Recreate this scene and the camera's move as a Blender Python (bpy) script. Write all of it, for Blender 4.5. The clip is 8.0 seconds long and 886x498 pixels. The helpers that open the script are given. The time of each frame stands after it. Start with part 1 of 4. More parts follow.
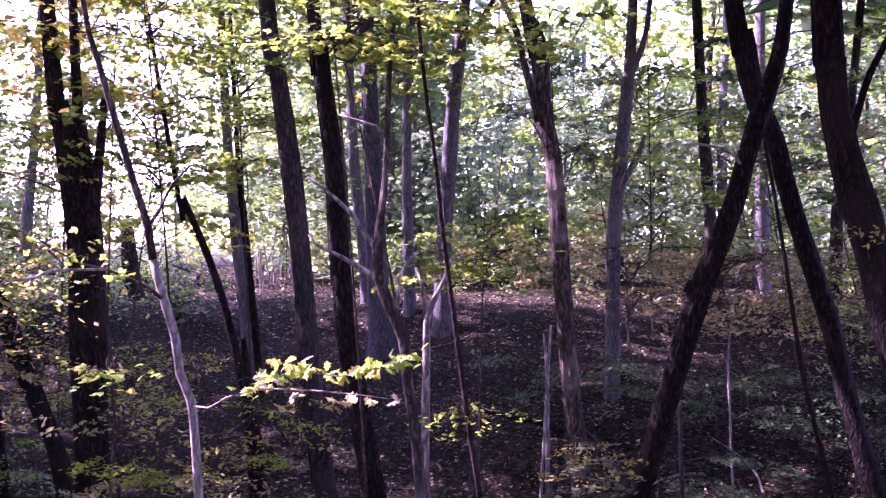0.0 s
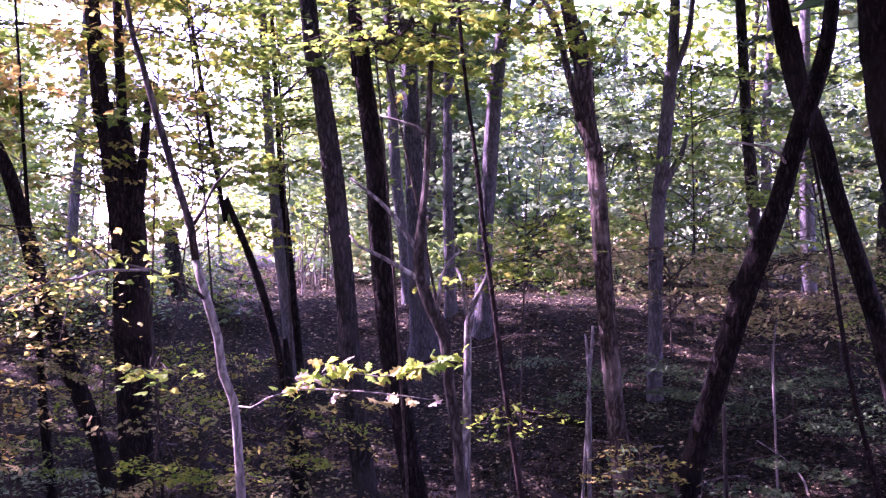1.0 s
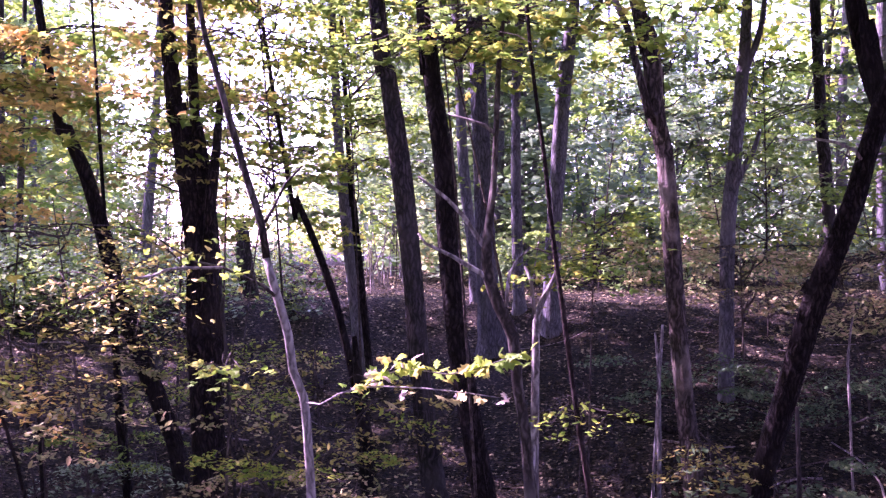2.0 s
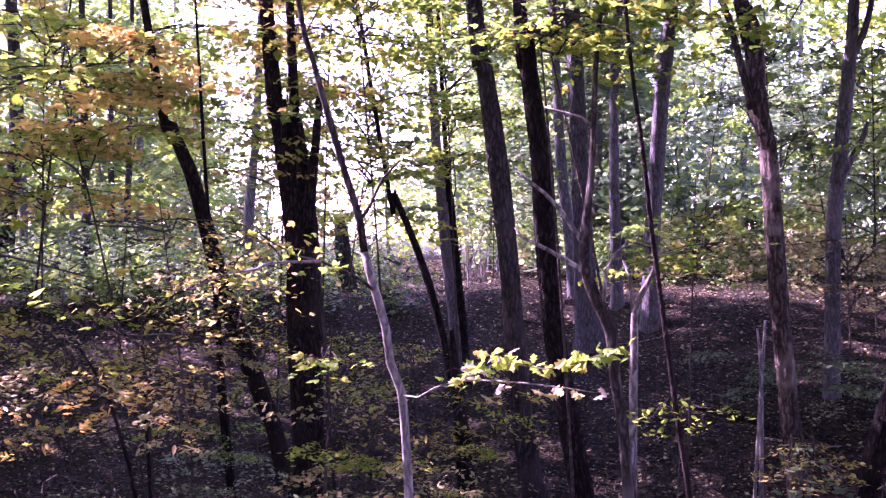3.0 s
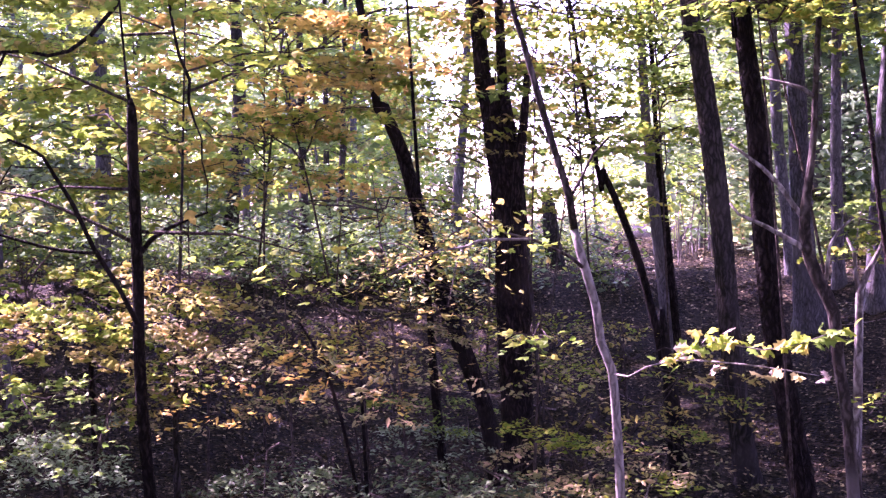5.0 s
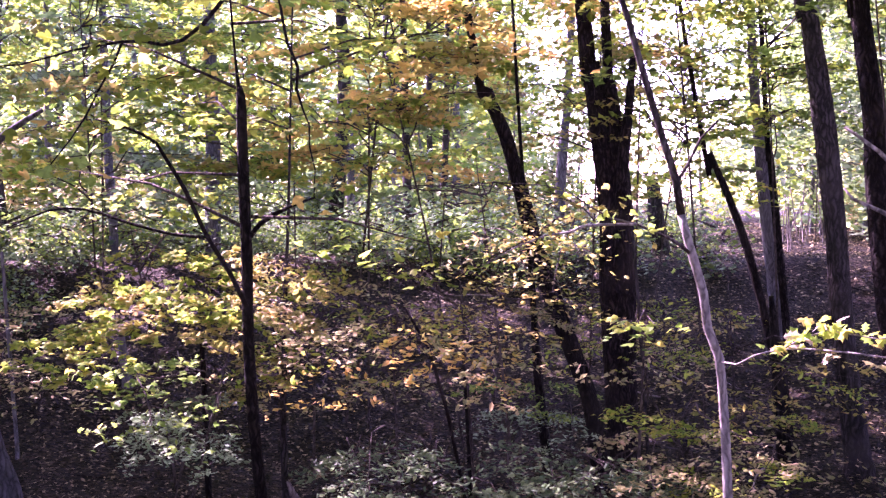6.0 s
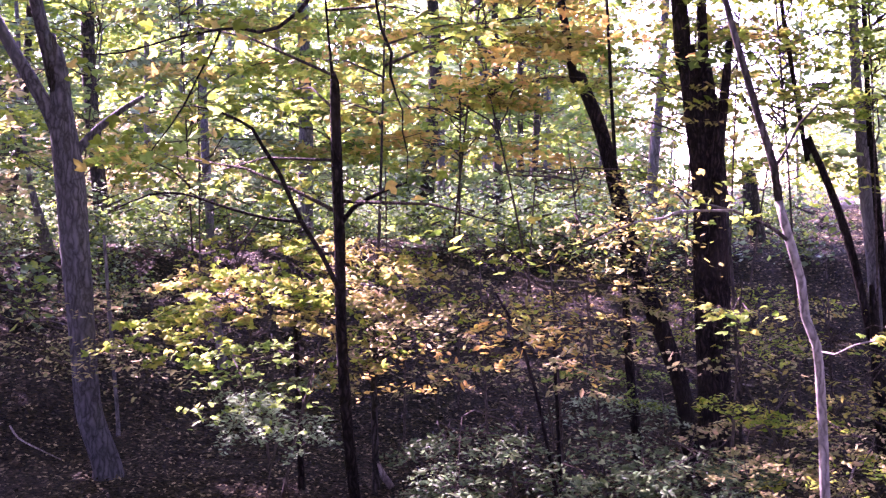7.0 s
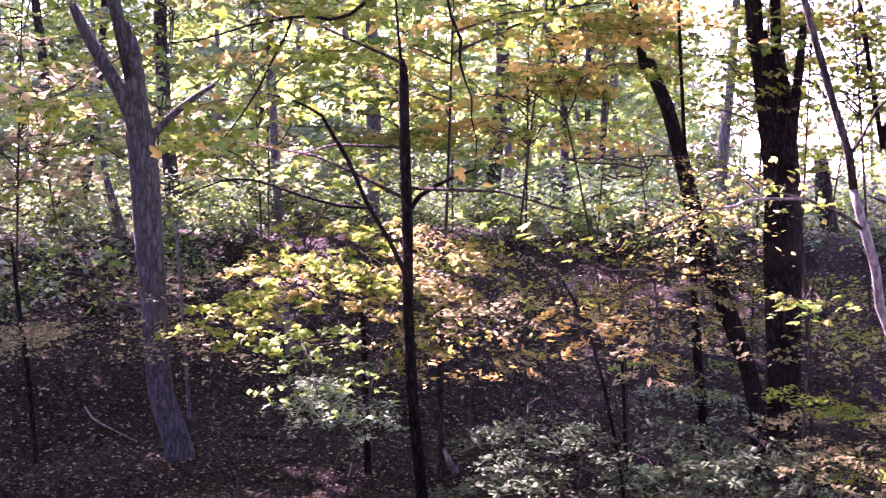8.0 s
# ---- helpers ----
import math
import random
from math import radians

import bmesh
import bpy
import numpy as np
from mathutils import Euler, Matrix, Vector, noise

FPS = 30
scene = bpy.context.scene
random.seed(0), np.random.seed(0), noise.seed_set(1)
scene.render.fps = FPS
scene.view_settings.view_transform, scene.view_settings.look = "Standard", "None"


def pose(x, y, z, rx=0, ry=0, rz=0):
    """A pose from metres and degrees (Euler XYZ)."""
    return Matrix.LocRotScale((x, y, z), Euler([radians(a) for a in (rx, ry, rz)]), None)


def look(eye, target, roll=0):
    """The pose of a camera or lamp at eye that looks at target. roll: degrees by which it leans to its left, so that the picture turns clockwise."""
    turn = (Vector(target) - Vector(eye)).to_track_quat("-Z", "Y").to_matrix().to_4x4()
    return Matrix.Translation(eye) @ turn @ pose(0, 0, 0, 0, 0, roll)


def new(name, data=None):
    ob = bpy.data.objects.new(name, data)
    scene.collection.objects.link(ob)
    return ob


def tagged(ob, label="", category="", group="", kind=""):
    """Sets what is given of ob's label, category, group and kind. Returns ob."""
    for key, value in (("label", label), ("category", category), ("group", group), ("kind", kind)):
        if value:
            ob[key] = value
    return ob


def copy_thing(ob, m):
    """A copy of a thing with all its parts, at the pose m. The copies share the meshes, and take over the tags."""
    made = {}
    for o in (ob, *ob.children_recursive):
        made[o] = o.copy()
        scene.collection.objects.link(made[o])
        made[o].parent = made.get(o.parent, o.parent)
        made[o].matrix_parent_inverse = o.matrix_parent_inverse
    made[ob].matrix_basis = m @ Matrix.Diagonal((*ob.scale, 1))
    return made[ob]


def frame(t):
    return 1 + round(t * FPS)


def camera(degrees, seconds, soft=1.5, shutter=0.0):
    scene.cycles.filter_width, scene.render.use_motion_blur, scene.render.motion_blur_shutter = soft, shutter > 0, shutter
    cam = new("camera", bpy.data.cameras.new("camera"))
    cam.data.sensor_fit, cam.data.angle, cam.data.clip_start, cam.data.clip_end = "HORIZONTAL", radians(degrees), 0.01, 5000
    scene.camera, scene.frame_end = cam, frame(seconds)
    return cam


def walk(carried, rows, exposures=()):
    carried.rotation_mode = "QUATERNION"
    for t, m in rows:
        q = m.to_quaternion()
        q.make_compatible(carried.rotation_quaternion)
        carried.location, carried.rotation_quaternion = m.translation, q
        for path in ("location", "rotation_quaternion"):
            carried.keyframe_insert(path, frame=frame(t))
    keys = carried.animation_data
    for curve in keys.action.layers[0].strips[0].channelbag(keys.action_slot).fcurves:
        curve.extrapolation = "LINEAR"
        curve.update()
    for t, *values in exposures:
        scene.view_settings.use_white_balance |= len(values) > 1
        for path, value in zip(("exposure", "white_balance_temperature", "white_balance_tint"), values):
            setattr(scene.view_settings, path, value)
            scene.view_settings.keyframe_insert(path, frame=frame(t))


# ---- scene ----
# The camera stands on the near bank of a small wooded ravine and pans to its left.
EYE = 1.6
cam = camera(43.8, 8.0, soft=1.36)
walk(cam, [
    (0.0, pose(0.0, 0.0, 1.6, 90.0, 0.0, 0.0)),
    (0.5, pose(-0.002, 0.011, 1.598, 90.02, 0.04, 0.93)),
    (1.0, pose(-0.003, 0.018, 1.599, 90.03, 0.04, 2.12)),
    (2.5, pose(0.0, 0.006, 1.597, 89.83, 0.07, 8.03)),
    (3.0, pose(0.002, 0.008, 1.597, 89.65, 0.09, 10.71)),
    (3.5, pose(-0.008, 0.013, 1.6, 89.38, 0.11, 13.36)),
    (4.0, pose(-0.021, 0.027, 1.594, 89.16, 0.23, 16.0)),
    (4.5, pose(-0.021, 0.027, 1.594, 88.88, 0.34, 18.7)),
    (6.0, pose(-0.033, 0.013, 1.595, 87.79, 0.37, 26.72)),
    (6.5, pose(-0.037, 0.005, 1.595, 87.43, 0.31, 29.19)),
    (7.0, pose(-0.042, -0.002, 1.595, 87.05, 0.22, 31.37)),
    (7.5, pose(-0.047, -0.009, 1.591, 86.71, 0.09, 33.24)),
    (8.0, pose(-0.047, -0.03, 1.589, 86.43, 0.02, 34.76)),
], exposures=[(0.0, 4.26, 5900, 110), (3.0, 4.23, 6000, 110), (5.0, 4.36, 6130, 107), (8.0, 4.8, 6230, 104)])

# ---- light: a warm sun from the left, under a clear sky ----
SUN_AZ, SUN_EL = -75.0, 43.0
world = bpy.data.worlds.new("sky")
scene.world = world
world.use_nodes = True
wn = world.node_tree.nodes
sky = wn.new("ShaderNodeTexSky")
sky.sky_type, sky.sun_disc = "NISHITA", False
sky.dust_density = 0.7
sky.sun_elevation, sky.sun_rotation = radians(SUN_EL), radians(SUN_AZ)
wn["Background"].inputs["Strength"].default_value = 0.082
world.node_tree.links.new(sky.outputs["Color"], wn["Background"].inputs["Color"])
lamp = bpy.data.lights.new("sun", "SUN")
lamp.energy, lamp.angle, lamp.color = 2.2, radians(0.6), (1.0, 0.94, 0.85)
sun = new("sun", lamp)
_a, _e = radians(SUN_AZ), radians(SUN_EL)
sun.matrix_world = look((30 * math.sin(_a) * math.cos(_e), 30 * math.cos(_a) * math.cos(_e), 30 * math.sin(_e)), (0, 0, 0))


# ---- materials ----
def material(name):
    m = bpy.data.materials.new(name)
    m.use_nodes = True
    nt = m.node_tree
    nt.nodes.clear()
    return m, nt, nt.nodes, nt.links


def ramp(nodes, stops):
    r = nodes.new("ShaderNodeValToRGB")
    els = r.color_ramp.elements
    while len(els) < len(stops):
        els.new(0.5)
    for el, (p, c) in zip(els, stops):
        el.position, el.color = p, (*c, 1)
    return r


def leaf_material(name, stops, through_light=0.6, rough=0.55, shine=0.2):
    """Leaves: a colour for each leaf, blotches within it, light that shines through."""
    m, nt, nodes, links = material(name)
    out = nodes.new("ShaderNodeOutputMaterial")
    geo = nodes.new("ShaderNodeNewGeometry")
    col = ramp(nodes, stops)
    links.new(geo.outputs["Random Per Island"], col.inputs[0])
    tex = nodes.new("ShaderNodeTexNoise")
    tex.inputs["Scale"].default_value = 35
    co = nodes.new("ShaderNodeTexCoord")
    links.new(co.outputs["Object"], tex.inputs["Vector"])
    hsv = nodes.new("ShaderNodeHueSaturation")
    mul = nodes.new("ShaderNodeMapRange")
    mul.inputs["To Min"].default_value, mul.inputs["To Max"].default_value = 0.65, 1.35
    links.new(tex.outputs["Fac"], mul.inputs["Value"])
    links.new(mul.outputs[0], hsv.inputs["Value"])
    links.new(col.outputs["Color"], hsv.inputs["Color"])
    pb = nodes.new("ShaderNodeBsdfPrincipled")
    pb.inputs["Roughness"].default_value, pb.inputs["Specular IOR Level"].default_value = rough, shine
    tr = nodes.new("ShaderNodeBsdfTranslucent")
    mix = nodes.new("ShaderNodeMixShader")
    mix.inputs[0].default_value = through_light
    links.new(hsv.outputs["Color"], pb.inputs["Base Color"])
    links.new(hsv.outputs["Color"], tr.inputs["Color"])
    links.new(pb.outputs[0], mix.inputs[1])
    links.new(tr.outputs[0], mix.inputs[2])
    links.new(mix.outputs[0], out.inputs[0])
    return m


def bark_material(name, dark, light, streak=9.0, patch=1.6, blotch=None, relief=1.0):
    """Bark: long plates between dark cracks, grain, blotches of a second tone, and relief."""
    m, nt, nodes, links = material(name)
    out = nodes.new("ShaderNodeOutputMaterial")
    co = nodes.new("ShaderNodeTexCoord")
    warp = nodes.new("ShaderNodeTexNoise")
    warp.inputs["Scale"].default_value, warp.inputs["Detail"].default_value = 7.0, 3
    links.new(co.outputs["Object"], warp.inputs["Vector"])
    add = nodes.new("ShaderNodeMixRGB")
    add.blend_type = "LINEAR_LIGHT"
    add.inputs[0].default_value = 0.06
    links.new(co.outputs["Object"], add.inputs[1])
    links.new(warp.outputs["Color"], add.inputs[2])
    mp = nodes.new("ShaderNodeMapping")
    mp.inputs["Scale"].default_value = (streak * 3.2, streak * 3.2, streak * 0.55)
    links.new(add.outputs[0], mp.inputs["Vector"])
    vor = nodes.new("ShaderNodeTexVoronoi")
    vor.feature = "DISTANCE_TO_EDGE"
    vor.inputs["Scale"].default_value = 1.0
    links.new(mp.outputs[0], vor.inputs["Vector"])
    n1 = nodes.new("ShaderNodeTexNoise")
    n1.inputs["Scale"].default_value, n1.inputs["Detail"].default_value = 1.6, 6
    n1.inputs["Roughness"].default_value = 0.7
    links.new(mp.outputs[0], n1.inputs["Vector"])
    height = nodes.new("ShaderNodeMath")
    height.operation = "MULTIPLY_ADD"
    height.inputs[1].default_value = 1.3
    links.new(vor.outputs["Distance"], height.inputs[0])
    off = nodes.new("ShaderNodeMath")
    off.operation = "MULTIPLY"
    off.inputs[1].default_value = 0.55
    links.new(n1.outputs["Fac"], off.inputs[0])
    links.new(off.outputs[0], height.inputs[2])
    n2 = nodes.new("ShaderNodeTexNoise")
    n2.inputs["Scale"].default_value, n2.inputs["Detail"].default_value = patch, 4
    links.new(co.outputs["Object"], n2.inputs["Vector"])
    c1 = ramp(nodes, [(0.2, [v * 0.3 for v in dark]), (0.42, dark), (0.8, light)])
    links.new(height.outputs[0], c1.inputs[0])
    mx = nodes.new("ShaderNodeMixRGB")
    mx.blend_type = "MIX"
    pr = ramp(nodes, [(0.5, (0, 0, 0)), (0.66, (0.6, 0.6, 0.6))])
    links.new(n2.outputs["Fac"], pr.inputs[0])
    links.new(pr.outputs["Color"], mx.inputs[0])
    links.new(c1.outputs["Color"], mx.inputs[1])
    mx.inputs[2].default_value = (*(blotch or [v * 0.8 for v in light]), 1)
    pb = nodes.new("ShaderNodeBsdfPrincipled")
    pb.inputs["Roughness"].default_value, pb.inputs["Specular IOR Level"].default_value = 0.9, 0.12
    links.new(mx.outputs[0], pb.inputs["Base Color"])
    bump = nodes.new("ShaderNodeBump")
    bump.inputs["Strength"].default_value, bump.inputs["Distance"].default_value = relief, 0.03
    links.new(height.outputs[0], bump.inputs["Height"])
    links.new(bump.outputs[0], pb.inputs["Normal"])
    links.new(pb.outputs[0], out.inputs[0])
    return m


def soil_material():
    m, nt, nodes, links = material("forest_soil")
    out = nodes.new("ShaderNodeOutputMaterial")
    co = nodes.new("ShaderNodeTexCoord")
    vor = nodes.new("ShaderNodeTexVoronoi")
    vor.inputs["Scale"].default_value = 26
    links.new(co.outputs["Object"], vor.inputs["Vector"])
    big = nodes.new("ShaderNodeTexNoise")
    big.inputs["Scale"].default_value, big.inputs["Detail"].default_value = 0.7, 6
    links.new(co.outputs["Object"], big.inputs["Vector"])
    bw = nodes.new("ShaderNodeSeparateColor")
    links.new(vor.outputs["Color"], bw.inputs[0])
    # tones near black: part of the ravine's shade is put into the soil colour
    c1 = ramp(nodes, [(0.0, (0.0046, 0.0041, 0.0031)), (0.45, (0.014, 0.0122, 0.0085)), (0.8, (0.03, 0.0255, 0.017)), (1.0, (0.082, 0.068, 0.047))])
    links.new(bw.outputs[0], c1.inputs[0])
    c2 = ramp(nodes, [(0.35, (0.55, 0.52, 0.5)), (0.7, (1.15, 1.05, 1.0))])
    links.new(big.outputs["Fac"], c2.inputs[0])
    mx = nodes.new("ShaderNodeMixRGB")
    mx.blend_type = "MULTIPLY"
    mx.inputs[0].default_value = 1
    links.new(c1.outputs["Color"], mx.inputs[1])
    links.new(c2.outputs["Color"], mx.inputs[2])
    pb = nodes.new("ShaderNodeBsdfPrincipled")
    pb.inputs["Roughness"].default_value, pb.inputs["Specular IOR Level"].default_value = 0.95, 0.12
    links.new(mx.outputs[0], pb.inputs["Base Color"])
    bump = nodes.new("ShaderNodeBump")
    bump.inputs["Strength"].default_value, bump.inputs["Distance"].default_value = 1.0, 0.04
    links.new(vor.outputs["Distance"], bump.inputs["Height"])
    links.new(bump.outputs[0], pb.inputs["Normal"])
    links.new(pb.outputs[0], out.inputs[0])
    return m


SOIL = soil_material()
BARK_DARK = bark_material("dark_furrowed_bark", (0.008, 0.006, 0.0058), (0.033, 0.026, 0.024))
BARK_BROWN = bark_material("brown_bark", (0.013, 0.0095, 0.009), (0.046, 0.034, 0.031))
# grey bark, lightened further to stand in for haze over the far trunks
BARK_GREY = bark_material("grey_bark", (0.1, 0.099, 0.107), (0.17, 0.168, 0.18), streak=7, blotch=(0.12, 0.125, 0.125), relief=0.4)
BARK_MID = bark_material("grey_brown_bark", (0.026, 0.023, 0.0215), (0.075, 0.067, 0.063), streak=7, relief=0.7)
BARK_STOUT = bark_material("grey_ridged_bark", (0.07, 0.071, 0.081), (0.127, 0.129, 0.148), streak=7, blotch=(0.105, 0.107, 0.112), relief=0.5)
BARK_SAPLING = bark_material("smooth_brown_grey_bark", (0.035, 0.029, 0.026), (0.115, 0.1, 0.09), streak=6, blotch=(0.15, 0.135, 0.125), relief=0.35)
BARK_PALE = bark_material("pale_smooth_bark", (0.16, 0.145, 0.138), (0.4, 0.375, 0.36), streak=6, blotch=(0.12, 0.107, 0.1), relief=0.35)
# smooth grey bark, paled in colour to stand in for sunlight
BARK_SUN_PALE = bark_material("smooth_bark_paled_for_sun", (0.2, 0.182, 0.172), (0.34, 0.315, 0.3), streak=6, blotch=(0.11, 0.098, 0.09), relief=0.25)
# the pale blotches on this flaking bark are painted sun dapple
BARK_FLAKY = bark_material("flaky_sun_patched_bark", (0.04, 0.032, 0.027), (0.125, 0.102, 0.087), streak=8, patch=2.6, blotch=(0.3, 0.25, 0.21), relief=0.7)
DEADWOOD = bark_material("weathered_deadwood", (0.2, 0.17, 0.158), (0.38, 0.335, 0.315), streak=7)
TWIG = bark_material("twig_bark", (0.05, 0.04, 0.035), (0.12, 0.1, 0.085), streak=12)
VINE_RED = bark_material("reddish_vine_bark", (0.013, 0.009, 0.0085), (0.04, 0.0255, 0.023), streak=12)

GREEN = leaf_material("green_leaves", [(0.0, (0.072, 0.16, 0.03)), (0.5, (0.17, 0.315, 0.055)), (0.85, (0.275, 0.44, 0.078)), (1.0, (0.42, 0.52, 0.09))])
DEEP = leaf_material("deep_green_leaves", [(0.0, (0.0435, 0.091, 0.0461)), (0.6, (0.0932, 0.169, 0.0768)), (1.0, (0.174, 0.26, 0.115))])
LIME = leaf_material("yellow_green_leaves", [(0.0, (0.11, 0.23, 0.0268)), (0.4, (0.235, 0.37, 0.0446)), (0.75, (0.37, 0.465, 0.0625)), (1.0, (0.48, 0.45, 0.0774))])
YELLOW = leaf_material("yellow_leaves", [(0.0, (0.18, 0.21, 0.045)), (0.4, (0.33, 0.32, 0.07)), (0.8, (0.43, 0.38, 0.1)), (1.0, (0.45, 0.31, 0.1))])
ORANGE = leaf_material("orange_leaves", [(0.0, (0.392, 0.365, 0.066)), (0.35, (0.621, 0.478, 0.102)), (0.75, (0.637, 0.44, 0.11)), (1.0, (0.62, 0.36, 0.1))])
BEECH = leaf_material("tan_green_leaves", [(0.0, (0.15, 0.185, 0.07)), (0.4, (0.3, 0.315, 0.12)), (0.75, (0.46, 0.4, 0.19)), (1.0, (0.52, 0.37, 0.21))])
# leaf colour paled to stand in for haze and sunlight
HAZE_GREEN = leaf_material("haze_paled_leaves", [(0.0, (0.139, 0.265, 0.0816)), (0.5, (0.244, 0.401, 0.128)), (0.8, (0.324, 0.464, 0.159)), (1.0, (0.382, 0.424, 0.159))], 0.6)
PALE_DRY = leaf_material("pale_dry_leaves", [(0.0, (0.4, 0.328, 0.281)), (0.5, (0.528, 0.437, 0.39)), (1.0, (0.6, 0.53, 0.468))])
NEAR_LEAF = leaf_material("saturated_maple_leaves", [(0.0, (0.07, 0.13, 0.012)), (0.6, (0.15, 0.22, 0.02)), (0.9, (0.24, 0.28, 0.03)), (1.0, (0.42, 0.26, 0.04))])
# grey-green leaves, their colour paled further to stand in for sky sheen
SHRUB = leaf_material("grey_green_leaves", [(0.0, (0.1, 0.18, 0.09)), (0.5, (0.2, 0.33, 0.17)), (1.0, (0.33, 0.47, 0.28))], 0.4)
# brown litter whose darker tones also carry some of the ground's shade
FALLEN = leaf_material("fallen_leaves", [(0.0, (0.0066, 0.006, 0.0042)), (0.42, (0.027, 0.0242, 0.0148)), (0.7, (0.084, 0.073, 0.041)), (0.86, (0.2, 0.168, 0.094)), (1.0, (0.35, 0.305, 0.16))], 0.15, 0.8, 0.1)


# ---- the lie of the land ----
def ground_z(x, y):
    """Height of the ground: near bank, ravine floor, far bank, woodland plateau."""
    x, y = np.asarray(x, float), np.asarray(y, float)
    r = np.hypot(x, y)
    az = np.degrees(np.arctan2(x, y))
    rr = r + 0.7 * np.sin(az * 0.11 + 0.6) + 0.35 * np.sin(az * 0.31)
    ravine = np.interp(rr, (0, 3, 6, 9, 11, 13, 16, 18.7, 19.7, 20.3, 22, 26, 45, 80, 200), (0, -0.25, -0.8, -1.2, -1.38, -1.28, -0.55, 0.08, 0.5, 0.6, 0.63, 0.68, 0.85, 1.0, 1.0))
    dip = np.clip((-az - 18) / 10, 0, 1) * np.clip((r - 23) / 6, 0, 1)
    ravine = ravine - 0.45 * dip
    off = np.abs((az + 15 + 180) % 360 - 180)
    w = np.clip((off - 70) / 50, 0, 1)
    w = w * w * (3 - 2 * w)
    z = ravine * (1 - w) + 0.1 * w
    bumps = 0.06 * np.sin(x * 1.3 + 0.4 * y) * np.sin(y * 1.1 - 0.3 * x) + 0.03 * np.sin(x * 3.1 + 1.7) * np.sin(y * 2.7)
    return z + bumps * np.clip(1 - r / 90, 0, 1)


def gz(x, y):
    return float(ground_z(x, y))


# ---- mesh helpers ----
def mesh_object(name, verts, faces, mat, parent=None, smooth=True, label=""):
    """One mesh object from arrays; faces all have the same number of corners."""
    me = bpy.data.meshes.new(name)
    verts, faces = np.asarray(verts, np.float32), np.asarray(faces, np.int32)
    k = faces.shape[1]
    me.vertices.add(len(verts))
    me.vertices.foreach_set("co", verts.ravel())
    me.loops.add(faces.size)
    me.loops.foreach_set("vertex_index", faces.ravel())
    me.polygons.add(len(faces))
    me.polygons.foreach_set("loop_start", np.arange(0, faces.size, k, dtype=np.int32))
    me.polygons.foreach_set("loop_total", np.full(len(faces), k, np.int32))
    me.polygons.foreach_set("use_smooth", np.full(len(faces), smooth))
    me.materials.append(mat)
    me.update(calc_edges=True)
    ob = new(name, me)
    ob.parent = parent
    if label:
        ob["label"] = label
    return ob


def spline(points, step):
    """A smooth line through the points (x, y, z, diameter), cut into even steps."""
    p = np.asarray(points, float)
    if len(p) == 2:
        p = np.vstack([p[0], p.mean(0), p[1]])
    ext = np.vstack([2 * p[0] - p[1], p, 2 * p[-1] - p[-2]])
    out = []
    for i in range(1, len(ext) - 2):
        a, b, c, d = ext[i - 1:i + 3]
        n = max(1, int(np.linalg.norm(c[:3] - b[:3]) / step))
        for s in np.arange(n) / n:
            out.append(0.5 * (2 * b + (c - a) * s + (2 * a - 5 * b + 4 * c - d) * s ** 2 + (3 * b - a - 3 * c + d) * s ** 3))
    out.append(ext[-2])
    out = np.array(out)
    out[:, 3] = np.maximum(out[:, 3], 0.002)
    return out


def tube(points, sides=10, step=0.15, rough=0.06, seed=0):
    """Vertices and faces of a round, slightly uneven limb along the points."""
    line = spline(points, step)
    c, rad = line[:, :3], line[:, 3] / 2
    tang = np.gradient(c, axis=0)
    tang /= np.linalg.norm(tang, axis=1)[:, None] + 1e-9
    ref = np.eye(3)[np.argmin(np.abs(tang).max(0))]
    u = np.cross(ref, tang)
    u /= np.linalg.norm(u, axis=1)[:, None] + 1e-9
    v = np.cross(tang, u)
    ang = np.linspace(0, 2 * np.pi, sides, endpoint=False)
    rng = np.random.default_rng(seed)
    ph = rng.random(6) * 6.28
    s = np.arange(len(c))[:, None] * step
    bump = 1 + rough * (np.sin(3 * ang + ph[0] + 0.8 * s) + 0.7 * np.sin(5 * ang + ph[1] - 1.3 * s) + 0.6 * np.sin(2 * ang + ph[2] + 2.1 * s) + rng.normal(0, 0.35, (len(c), sides)))
    if sides >= 18:  # furrowed bark on the thick trunks
        drift = np.cumsum(rng.normal(0, 0.22, (len(c), 2)), axis=0)
        bump += rough * 0.75 * (np.sin(9 * ang + ph[3] + drift[:, :1]) + np.sin(13 * ang + ph[4] + drift[:, 1:]))
    ring = (u[:, None] * np.cos(ang)[None, :, None] + v[:, None] * np.sin(ang)[None, :, None]) * (rad[:, None] * bump)[..., None] + c[:, None]
    verts = np.vstack([ring.reshape(-1, 3), c[:1], c[-1:]])
    n = len(c)
    i, j = np.meshgrid(np.arange(n - 1), np.arange(sides), indexing="ij")
    a, b = i * sides + j, i * sides + (j + 1) % sides
    quads = np.stack([a, b, b + sides, a + sides], -1).reshape(-1, 4)
    caps = []
    for j2 in range(sides):
        k2 = (j2 + 1) % sides
        caps.append((k2, j2, n * sides, n * sides))
        caps.append(((n - 1) * sides + j2, (n - 1) * sides + k2, n * sides + 1, n * sides + 1))
    tri = np.array(caps)[:, :3]
    return verts, np.vstack([np.stack([quads[:, 0], quads[:, 1], quads[:, 2]], 1), np.stack([quads[:, 0], quads[:, 2], quads[:, 3]], 1), tri])


